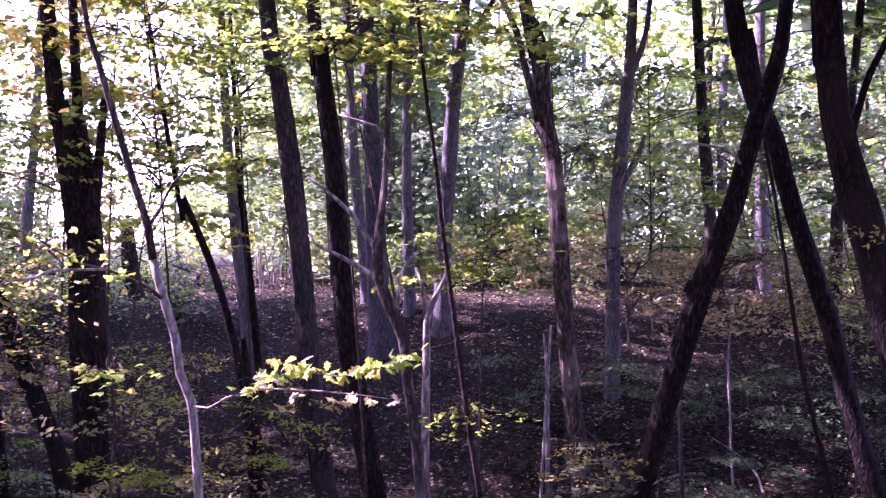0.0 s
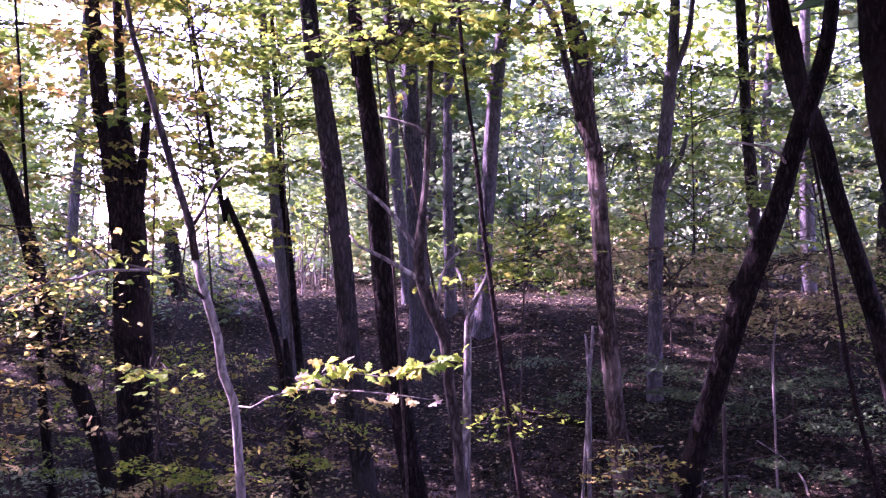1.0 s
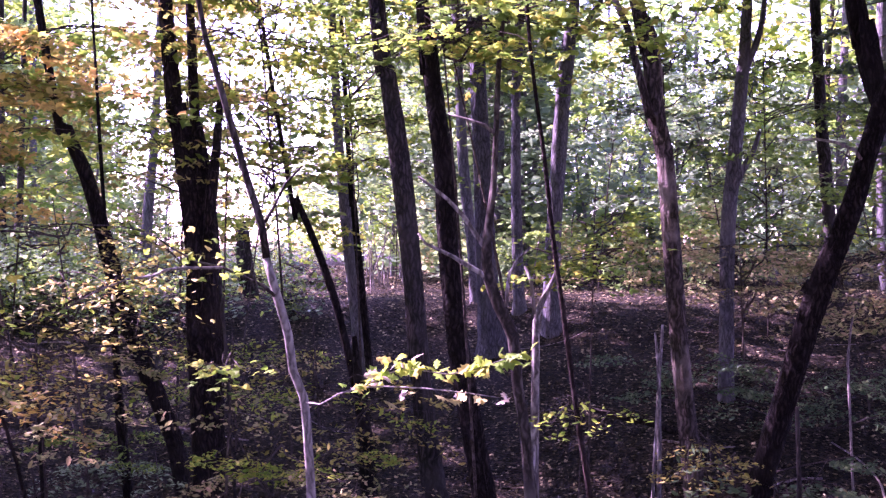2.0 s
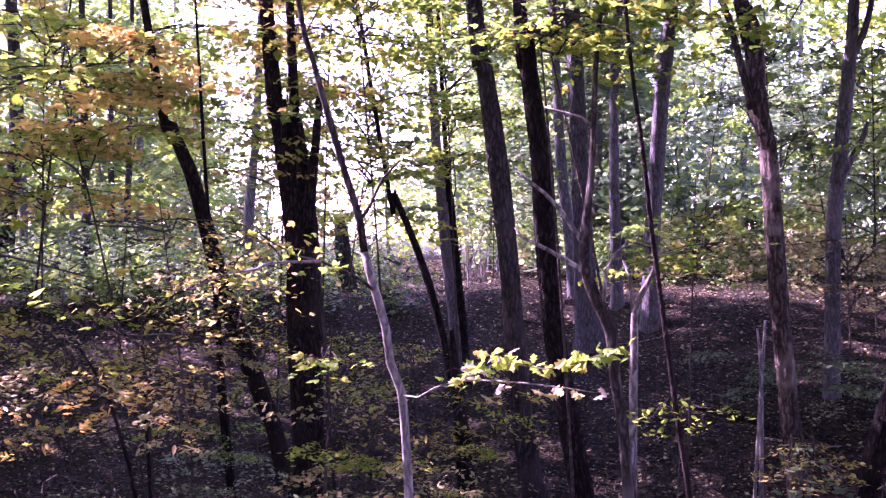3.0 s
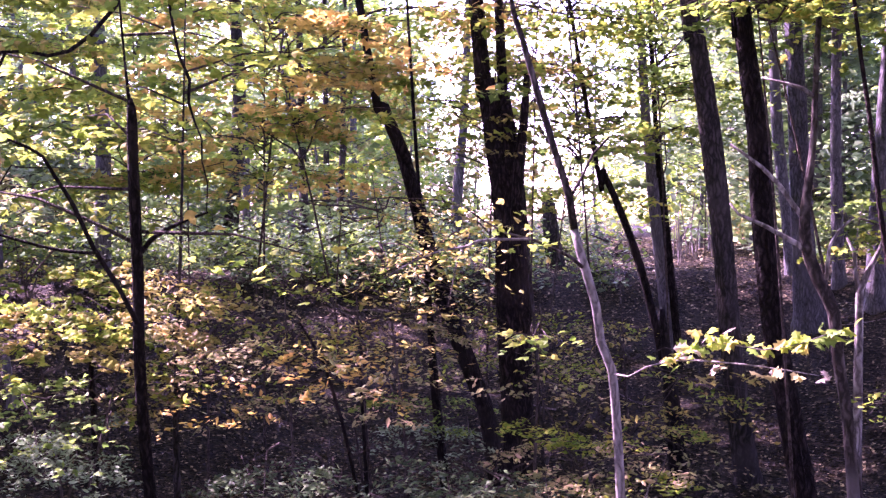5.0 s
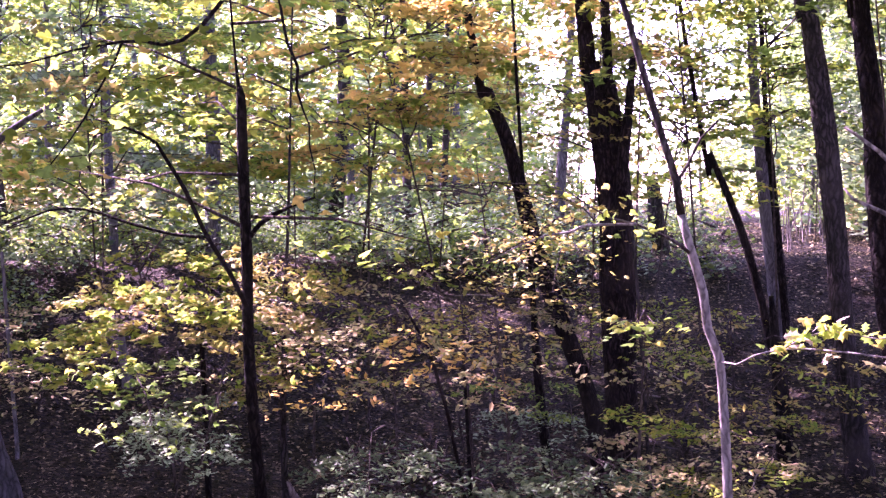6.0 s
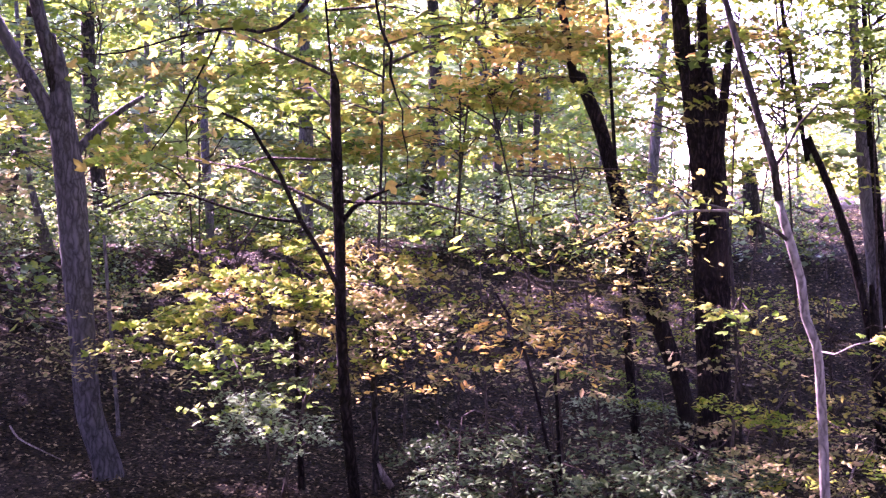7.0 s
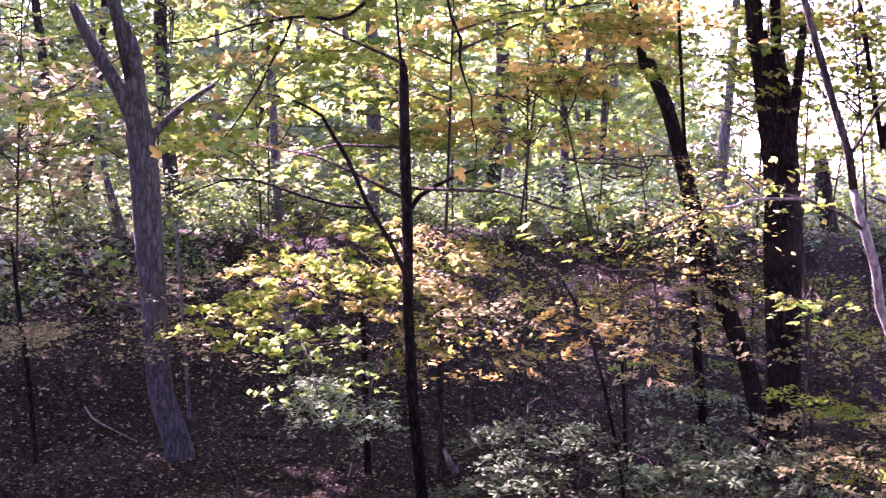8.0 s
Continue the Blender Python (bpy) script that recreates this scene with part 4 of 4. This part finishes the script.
# ---- the wood beyond: trees of several shapes, repeated ----
def wood_tree(seed, label, height, low, radius, sprays, mats, bark, dia, per=54, size=0.21, name="tree"):
    count[0] += 1
    rng = np.random.default_rng(seed)
    ob = thing(name, (0, 0, 0), label, name, "%ss of the far wood" % name)
    bend = rng.normal(0, 0.35, (4, 2))
    line = [(0, 0, -0.4, dia * 1.4), (0, 0, 0.15, dia * 1.05)] + [(bend[k][0] * (k + 1) / 4, bend[k][1] * (k + 1) / 4, height * (k + 1) / 4, dia * (1 - 0.21 * (k + 1))) for k in range(4)]
    anchored(ob, mesh_object("trunk", *tube(line, 9, 0.8, 0.05, seed), bark, ob))
    la = np.array(line)
    pts, wood = [[] for _ in mats], []
    for i in range(sprays):
        z = low + (height * 1.02 - low) * (i + rng.random()) / sprays
        a = rng.random() * 6.283
        rs = radius * rng.uniform(0.5, 1.15) * (1 - 0.5 * (z - low) / (height - low))
        start = np.array([np.interp(z, la[:, 2], la[:, 0]), np.interp(z, la[:, 2], la[:, 1]), z - 0.2 * rs])
        end = start + np.array([rs * math.cos(a), rs * math.sin(a), 0.25 * rs + rng.normal(0, 0.15) * rs])
        q, _ = spray_points(start, end, 0.35 * rs, per, rng, 0.14)
        pts[rng.integers(len(mats))].append(q)
        if i % 2:
            wood.append(tube([(*start, 0.05), (*((start + end) / 2), 0.03), (*end, 0.01)], 3, 1.3, 0.0, i))
    anchored(ob, tagged(mesh_object("crown_wood", *joined(wood), bark, ob), kind="stuff"))
    for q, m in zip(pts, mats):
        anchored(ob, mesh_object("foliage", *leaf_mesh(np.vstack(q), size, "plain", rng, 0.7), m, ob, False))
    return ob


KINDS = [
    # SHRUB and DEEP leaves put the bluish haze of distance into the crowns
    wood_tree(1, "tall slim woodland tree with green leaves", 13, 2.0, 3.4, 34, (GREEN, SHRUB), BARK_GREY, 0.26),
    wood_tree(2, "woodland tree with deep green leaves", 11, 1.2, 3.2, 36, (DEEP, SHRUB), BARK_MID, 0.22),
    wood_tree(3, "woodland tree turning yellow", 12, 1.6, 3.2, 34, (LIME, GREEN), BARK_GREY, 0.24),
    wood_tree(4, "slim young woodland tree with light leaves", 8, 0.8, 2.4, 28, (GREEN, LIME), BARK_GREY, 0.12),
    wood_tree(6, "low bushy woodland sapling with muted leaves", 4.2, 0.3, 1.7, 26, (HAZE_GREEN, BEECH), BARK_DARK, 0.06, 42, 0.236, name="sapling"),
    wood_tree(7, "low woodland sapling with green leaves", 3.2, 0.2, 1.5, 24, (DEEP, GREEN), BARK_DARK, 0.05, 42, 0.236, name="sapling"),
    wood_tree(5, "tall bare-stemmed woodland tree", 15, 5.0, 3.6, 36, (GREEN, LIME), BARK_GREY, 0.34),
    # stands only out of view, added to block sky light and sun
    wood_tree(8, "unseen broad tree with a dense crown added for shade", 13, 6.5, 4.6, 60, (GREEN, DEEP), BARK_MID, 0.32, 20, 0.72),
    wood_tree(9, "young woodland tree leafy from the ground up", 8.5, 0.4, 2.6, 44, (SHRUB, HAZE_GREEN, DEEP, SHRUB), BARK_GREY, 0.13, 50, 0.208),
    # the paleness of these leaves is distant haze put into the colour
    wood_tree(10, "young woodland tree with yellow-green leaves paled for haze", 9.5, 0.6, 2.8, 44, (HAZE_GREEN, LIME, HAZE_GREEN), BARK_GREY, 0.14, 48, 0.212),
    wood_tree(11, "distant woodland tree with a broad full crown", 15, 0.8, 4.4, 64, (HAZE_GREEN, LIME, GREEN), BARK_GREY, 0.3, 34, 0.372),
    wood_tree(12, "low green shrub on the woodland plateau", 0.9, 0.06, 0.85, 14, (SHRUB, GREEN, DEEP), TWIG, 0.02, 24, 0.1, name="shrub"),
    # crown kept above the view, added to cast shade on the slopes
    wood_tree(13, "tall woodland tree with a high crown added for shade", 13, 7.2, 4.6, 62, (GREEN, DEEP), BARK_MID, 0.32, 46, 0.46),
]


TALL = {0: 13, 1: 11, 2: 12, 6: 15, 8: 8.5, 9: 9.5, 10: 15}


def plant(kind, az, r, turn, size):
    x, y = polar(az, r)
    if kind != 11 and -14 < x < -3 and 20 < y < 27.5:  # a clearing on the plateau, through which the sun reaches the crest
        return None
    tall = TALL.get(kind, 0)
    if r > 20 and tall and (7.5 < az < 12.5 or 17.5 < az < 19.5):  # trees shortened at these bearings to fit sky gaps in the camera's view
        size = min(size, r * math.tan(radians(9.6)) / tall)
    return copy_thing(KINDS[kind], Matrix.Translation((x, y, gz(x, y))) @ pose(0, 0, 0, 0, 0, turn) @ Matrix.Scale(size, 4))


rng = np.random.default_rng(77)
for i in range(95):
    az, r = rng.uniform(-66, 34), rng.uniform(24 ** 0.5, 75 ** 0.5) ** 2
    if -23 < az < -11 and rng.random() < 0.6:
        continue
    if az < -20 and rng.random() < 0.45:
        continue
    right = az > 0
    kind = int(rng.choice([0, 1, 1, 3, 6] if right else [2, 9, 9, 3, 6]))
    plant(kind, az, r, rng.uniform(0, 360), rng.uniform(0.8, 1.2))
for i in range(18):
    plant(int(rng.choice([0, 2, 3])), rng.uniform(-64, -21), rng.uniform(26, 48), rng.uniform(0, 360), rng.uniform(0.8, 1.15))
for i in range(64):
    az, r = rng.uniform(-66, 34), rng.uniform(30 ** 0.5, 65 ** 0.5) ** 2
    if -23 < az < -10 and rng.random() < 0.6:
        continue
    if az < -18 and rng.random() < 0.55:
        continue
    plant(int(rng.choice([4, 5, 5] if az > -5 else [4, 4, 5, 3])), az, r, rng.uniform(0, 360), rng.uniform(0.7, 1.25))
crest = np.random.default_rng(31)
for i in range(12):
    plant(8, crest.uniform(-10.5, -1), crest.uniform(26, 44), crest.uniform(0, 360), crest.uniform(0.9, 1.3))
for i in range(30):
    az, r = rng.uniform(-8, 27), rng.uniform(25, 52)
    plant(8, az, r, rng.uniform(0, 360), rng.uniform(0.8, 1.25) if az < 2 else rng.uniform(0.55, 0.95))
for i in range(26):
    plant(int(rng.choice([0, 2, 8])), rng.uniform(-62, -23), rng.uniform(34, 60), rng.uniform(0, 360), rng.uniform(0.8, 1.2))
for i in range(30):
    az, r = rng.uniform(-64, -23), rng.uniform(36, 62)
    plant(int(rng.choice([8, 9, 9])), az, r, rng.uniform(0, 360), rng.uniform(0.8, 1.25))
# the far edge of the wood, sized by bearing to fit the view's sky gaps
edge = np.random.default_rng(19)
for i in range(58):
    az, r = -64 + 95 * (i + edge.uniform(-0.5, 0.5)) / 58, edge.uniform(44, 64)
    size = edge.uniform(0.85, 1.15)
    for a0, a1, high in ((-34, -30.5, 6.5), (7.5, 12.5, 9.6), (17.5, 19.5, 9.6), (-24, -18, 8.0), (-18, -11.5, 4.0)):
        if a0 < az < a1:
            size = r * math.tan(radians(high)) / 15
    plant(10, az, r, edge.uniform(0, 360), size)
# low saplings along the edge of the plateau
low = np.random.default_rng(43)
for i in range(64):
    az = low.uniform(-63, -17) if i < 44 else low.uniform(-6, 27)
    x, y = polar(az, low.uniform(22.5, 31))
    if i >= 44 or not (-14 < x < -3 and 20 < y < 27.5):
        plant(int(low.choice([4, 5, 4])), az, math.hypot(x, y), low.uniform(0, 360), low.uniform(0.35, 0.7) if i < 44 else low.uniform(0.25, 0.5))
# low green growth that covers the plateau
for i in range(170):
    az = low.uniform(-62, -13)
    r = low.uniform(16, 25) if az < -47 else low.uniform(19.4, 26)
    plant(11, az, r, low.uniform(0, 360), low.uniform(0.6, 1.25))
# unseen trees added on the sun's side to shade the ground
for i in range(22):
    x, y = rng.uniform(-28, -19), rng.uniform(-6, 17)
    if math.degrees(math.atan2(x, y)) > -63:
        continue
    plant(2, math.degrees(math.atan2(x, y)), math.hypot(x, y), rng.uniform(0, 360), rng.uniform(0.95, 1.15))
# more added trees, set along the sun's rays to shade ravine and bank
for x, y in ((-20, -2), (-20.5, 2.5), (-21.5, 6.5), (-18.6, 13.0), (-17, 15), (-12.5, 19.6)):
    plant(12 if y > 12 else 7, math.degrees(math.atan2(x, y)), math.hypot(x, y), 40 * y, 0.8 if y == 13.0 else 1.05)
for x, y in ((-16, 28.5),):
    plant(0, math.degrees(math.atan2(x, y)), math.hypot(x, y), 25 * x, 1.1)
# unseen trees added to close the canopy and dim the slopes
for x, y in ((4.2, 3.4), (-8.6, 3.4), (8, 2.5), (9, 7.5), (5.4, 8.8), (7.6, 12.6), (8.6, 16.6), (12, 13), (14, 5), (17, 18), (20, 10), (15, 24)):
    plant(12 if x > 14 else 7, math.degrees(math.atan2(x, y)), math.hypot(x, y), 33 * y, 1.05)
# unseen trees added beside and behind the eye to block sky light
for i in range(22):
    az, r = rng.uniform(58, 262), rng.uniform(9, 30)
    plant(int(rng.choice([0, 2, 6, 6])), az, r, rng.uniform(0, 360), rng.uniform(0.85, 1.2))
for gx in range(-30, 31, 6):
    for gy in (0.5, -6, -12.5, -19):
        if gx > -4 or gy < -3:
            x, y = gx + rng.uniform(-1.5, 1.5), gy + rng.uniform(-1.2, 1.2)
            if math.hypot(x, y) < 3.0 or (y > -3 and abs(x) < 5):
                continue
            plant(7, math.degrees(math.atan2(x, y)), math.hypot(x, y), rng.uniform(0, 360), rng.uniform(0.9, 1.15))
for i in range(26):
    az, r = rng.uniform(48, 276), rng.uniform(7, 20)
    plant(int(rng.choice([4, 5])), az, r, rng.uniform(0, 360), rng.uniform(0.9, 1.4))
for ob in KINDS:
    for o in (*ob.children_recursive, ob):
        bpy.data.objects.remove(o)


# ---- small stems, dead limbs and sticks ----
def bare_stem(lab, pts, bark):
    tree(lab, pts, bark, name="sapling", category="sapling", sides=8)


bare_stem("thin pale dead stem", [(1.09, 11.95, 0.69, 0.021), (1.12, 11.95, 0.38, 0.037), (1.13, 11.95, 0.07, 0.042), (1.13, 11.95, -0.32, 0.048)], BARK_PALE)
bare_stem("thin pale dead stem", [(1.18, 12.04, 0.77, 0.027), (1.17, 12.04, 0.56, 0.032), (1.15, 12.05, 0.31, 0.032)], BARK_PALE)
bare_stem("short bare grey stem", [(1.89, 8.8, 0.36, 0.032), (1.9, 8.8, -0.02, 0.036), (1.91, 8.8, -0.43, 0.04)], BARK_MID)
bare_stem("thin grey sapling stem", [(3.01, 11.62, 0.24, 0.026), (3, 11.62, 0.41, 0.026), (3.03, 11.61, 0.77, 0.021), (3.05, 11.61, 0.89, 0.016)], DEADWOOD)
bare_stem("thin pale stem beside twin trunks", [(-2.94, 9.54, 1.37, 0.026), (-2.92, 9.55, 1.05, 0.031), (-2.89, 9.56, 0.71, 0.031)], BARK_MID)
bare_stem("thin dark stem on the slope", [(-10.02, 6.65, 0.96, 0.032), (-9.98, 6.7, 0.2, 0.048), (-9.95, 6.75, -0.32, 0.053), (-9.92, 6.8, -1.15, 0.058)], BARK_DARK)
bare_stem("thin grey stem on the slope", [(-9.76, 8.6, 1.13, 0.034), (-9.75, 8.63, 0.55, 0.04), (-9.71, 8.66, -0.37, 0.04), (-9.69, 8.69, -1.17, 0.046)], BARK_GREY)
bare_stem("dark bare sapling stem", [(-6.97, 8.52, 0.34, 0.049), (-6.95, 8.53, -0.11, 0.063), (-6.94, 8.54, -0.69, 0.068), (-6.93, 8.55, -1.61, 0.073)], BARK_DARK)
bare_stem("thin bare sapling stem", [(-4.58, 9.44, 0.3, 0.023), (-4.56, 9.45, -0.13, 0.032), (-4.54, 9.46, -0.56, 0.037)], BARK_DARK)
bare_stem("thick broken stub of a trunk", [(-10.27, 10.95, -0.09, 0.106), (-10.23, 10.98, -0.56, 0.119), (-10.22, 11, -0.87, 0.146)], BARK_GREY)
bare_stem("dark bowed twig rising from the ravine", [(-4.35, 7.87, 0.78, 0.016), (-4.27, 7.92, 0.62, 0.024), (-4.17, 7.97, 0.41, 0.028), (-4.12, 8, 0.21, 0.028), (-4.03, 8.04, -0.16, 0.032)], BARK_DARK)
bare_stem("dark stump sprouting on the ravine floor", [(-2.21, 12.2, 0.61, 0.055), (-2.15, 12.21, -0.02, 0.131), (-2.09, 12.22, -0.59, 0.186)], BARK_DARK)


rng = np.random.default_rng(61)
for i in range(16):
    az, r = rng.uniform(-9.8, -7.6) if i < 11 else rng.uniform(-4, 9), rng.uniform(23.5, 27)
    x, y = polar(az, r)
    g, h, lx = gz(x, y), rng.uniform(0.7, 1.5), rng.normal(0, 0.12)
    tree("thin pale sunlit stem on the plateau", [(x + lx * h, y, g + h, 0.02), (x + lx * h * 0.4, y, g + h * 0.5, 0.03), (x, y, g, 0.04)], DEADWOOD, name="sapling", category="sapling", group="pale stems on the plateau", sides=6)


def stick(label, pts, mat, branch=None):
    """A fallen stick or log, let down until it rests on the ground."""
    count[0] += 1
    drop = min(p[2] - p[3] / 2 - gz(p[0], p[1]) for p in pts)
    pts = [(p[0], p[1], p[2] - max(drop, 0) + 0.004, p[3]) for p in pts]
    ob = limb("fallen_branch", pts, mat, None, 9, count[0])
    tagged(ob, label, "branch")


stick("bleached crooked dead branch", [(-2.19, 8.19, -0.27, 0.026), (-2.15, 8.2, -0.38, 0.034), (-2.04, 8.23, -0.45, 0.037), (-1.96, 8.25, -0.59, 0.041), (-1.92, 8.26, -0.79, 0.045)], DEADWOOD)
stick("bleached dead twig on leaf litter", [(-2.45, 8.12, -0.79, 0.019), (-2.43, 8.13, -0.63, 0.022), (-2.41, 8.13, -0.53, 0.015)], DEADWOOD)
stick("grey fallen branch propped on the slope", [(0.07, 9, 0.24, 0.024), (-0.06, 9, 0.15, 0.028), (-0.18, 9, -0.01, 0.032), (-0.32, 8.99, -0.22, 0.036), (-0.41, 8.99, -0.29, 0.028)], DEADWOOD)
stick("pale fallen twig on leaf litter", [(-0.41, 8.99, 0.18, 0.016), (-0.3, 9, 0.11, 0.024), (-0.16, 9, 0.17, 0.024), (-0.02, 9, 0.24, 0.02), (0.07, 9, 0.22, 0.012)], DEADWOOD)
stick("dark fallen log on leaf litter", [(0.47, 13.99, -0.15, 0.049), (0.83, 13.98, -0.22, 0.086), (1.19, 13.95, -0.29, 0.093), (1.54, 13.91, -0.41, 0.099)], BARK_BROWN)
stick("grey fallen log on leaf litter", [(-0.08, 11, -0.37, 0.039), (0.09, 11, -0.2, 0.058), (0.37, 10.99, -0.06, 0.044)], DEADWOOD)
stick("thin pale broken stick", [(-1.63, 8.34, -0.32, 0.019), (-1.63, 8.34, -0.15, 0.022), (-1.54, 8.36, -0.05, 0.019), (-1.48, 8.37, -0.03, 0.011)], DEADWOOD)
stick("thin dark fallen twig", [(-0.39, 8.99, 0.13, 0.012), (-0.57, 8.98, 0.31, 0.016), (-0.66, 8.98, 0.25, 0.012)], BARK_BROWN)
stick("bleached bent branch on the slope", [(3.53, 9.36, 0.36, 0.04), (3.61, 9.32, 0.53, 0.035), (3.73, 9.28, 0.65, 0.026), (3.82, 9.24, 0.7, 0.018)], DEADWOOD)
stick("dark rotting log on the slope", [(-8.51, 5.3, 0.31, 0.132), (-8.42, 5.44, 0.11, 0.15), (-8.32, 5.59, -0.03, 0.132), (-8.27, 5.66, -0.1, 0.071)], BARK_DARK)
stick("short pale broken branch", [(-6.32, 9, -0.64, 0.058), (-6.26, 9.04, -0.78, 0.068), (-6.2, 9.09, -0.89, 0.068)], DEADWOOD)

rng = np.random.default_rng(5)
for i in range(60):
    az, r = rng.uniform(-58, 24), rng.uniform(8.5, 20)
    x, y = polar(az, r)
    a, ln, d = rng.uniform(0, 6.28), rng.uniform(0.4, 1.6), rng.uniform(0.012, 0.035)
    pts = []
    for k in range(4):
        px_, py_ = x + (k - 1.5) / 3 * ln * math.cos(a + 0.15 * k), y + (k - 1.5) / 3 * ln * math.sin(a + 0.15 * k)
        pts.append((px_, py_, gz(px_, py_) + d * 0.6 + rng.uniform(0, 0.05), d * (1 - 0.15 * k)))
    tagged(limb("fallen_branch", pts, DEADWOOD if i % 3 == 0 else BARK_BROWN, None, 6, i), "fallen stick lying on leaf litter", "branch", "sticks on the forest floor")


# ---- the maple branch that hangs into view from a tree beside the eye ----
def hang_leaves(parent, line, n, size, kind, mats, rng, spread=0.12, name="leaf", droop=0.05, first=0.0):
    """Single leaves as parts along a limb."""
    p = spline(line, 0.05)[:, :3]
    p = p[int(first * len(p)):]
    shapes = []
    for k in range(6):
        v, f = leaf_mesh(np.zeros((1, 3)), size, kind, np.random.default_rng(k), 0.6, 0.15)
        for m in mats:
            me = mesh_object("leaf", v, f, m, None, False)
            shapes.append(me.data)
            bpy.data.objects.remove(me)
    for i in range(n):
        c = p[rng.integers(len(p))] + rng.normal(0, 1, 3) * (spread, spread, spread * 0.6) - (0, 0, droop)
        ob = new(name, shapes[rng.integers(len(shapes))])
        ob.parent = parent
        ob.matrix_basis = Matrix.Translation(c) @ pose(0, 0, 0, rng.normal(0, 25), rng.normal(0, 25), rng.uniform(0, 360))
        anchored(parent, ob)


rng = np.random.default_rng(21)
HANG_MAIN = [(-6.5, -0.5, 4, 0.15), (-5.4, 2.4, 4.6, 0.12), (-4.3, 4.4, 4.2, 0.07), (-3.86, 4.99, 2.79, 0.026), (-3.97, 4.9, 2.61, 0.024), (-4.06, 4.83, 2.52, 0.022), (-4.14, 4.76, 2.49, 0.020), (-4.22, 4.69, 2.51, 0.018), (-4.31, 4.61, 2.5, 0.016), (-4.48, 4.45, 2.45, 0.012), (-4.67, 4.25, 2.36, 0.010), (-4.84, 4.06, 2.34, 0.006)]
HANG_A = [(-4.3, 4.62, 2.5, 0.016), (-4.33, 4.59, 2.39, 0.014), (-4.39, 4.54, 2.25, 0.012), (-4.44, 4.48, 2.09, 0.012), (-4.5, 4.43, 1.97, 0.010), (-4.57, 4.36, 1.84, 0.008), (-4.63, 4.29, 1.68, 0.006)]
HANG_B = [(-5.4, 2.4, 4.6, 0.08), (-4.2, 4.4, 4.5, 0.05), (-3.75, 5.3, 3.5, 0.03), (-3.81, 5.39, 2.85, 0.019), (-3.79, 5.41, 2.67, 0.017), (-3.77, 5.42, 2.56, 0.02), (-3.72, 5.45, 2.42, 0.02), (-3.73, 5.45, 2.29, 0.02), (-3.7, 5.47, 2.17, 0.012), (-3.67, 5.49, 2.08, 0.012), (-3.67, 5.49, 1.95, 0.011), (-3.64, 5.5, 1.82, 0.009), (-3.65, 5.5, 1.65, 0.006)]
over = tree("maple with a long limb hanging over the bank", [(-6.9, -0.6, 7.5, 0.2), (-6.7, -0.6, 3, 0.26), (-6.6, -0.5, 0.5, 0.3)], BARK_BROWN, [HANG_MAIN, HANG_A, HANG_B], 8)
for line, n, first in ((HANG_MAIN, 110, 0.45), (HANG_A, 60, 0.0), (HANG_B, 90, 0.4)):
    hang_leaves(over, line, n, 0.085, "maple", (NEAR_LEAF, NEAR_LEAF, GREEN, ORANGE, NEAR_LEAF), rng, 0.2, first=first)
hang_leaves(pale_sapling, SPRIG_UP, 84, 0.098, "oak", (LIME, GREEN, GREEN, YELLOW, GREEN, LIME), rng, 0.05, droop=0.0)
hang_leaves(pale_sapling, SPRIG_UP[:4], 6, 0.09, "oak", (PALE_DRY,), rng, 0.05, droop=-0.04)
hang_leaves(pale_sapling, SPRIG, 12, 0.1, "oak", (PALE_DRY, BEECH), rng, 0.04, droop=0.03, first=0.5)
hang_leaves(pale_sapling, SAP_B3, 110, 0.052, "oval", (LIME, BEECH, YELLOW, GREEN), rng, 0.15, droop=0.04, first=0.2)
hang_leaves(pale_sapling, SAP_B1, 44, 0.06, "maple", (LIME, GREEN, YELLOW), rng, 0.12, droop=0.0, first=0.3)
hang_leaves(right_tree, RIGHT_TWIG, 30, 0.062, "oval", (BEECH, YELLOW, LIME), rng, 0.07, droop=0.01, first=0.35)
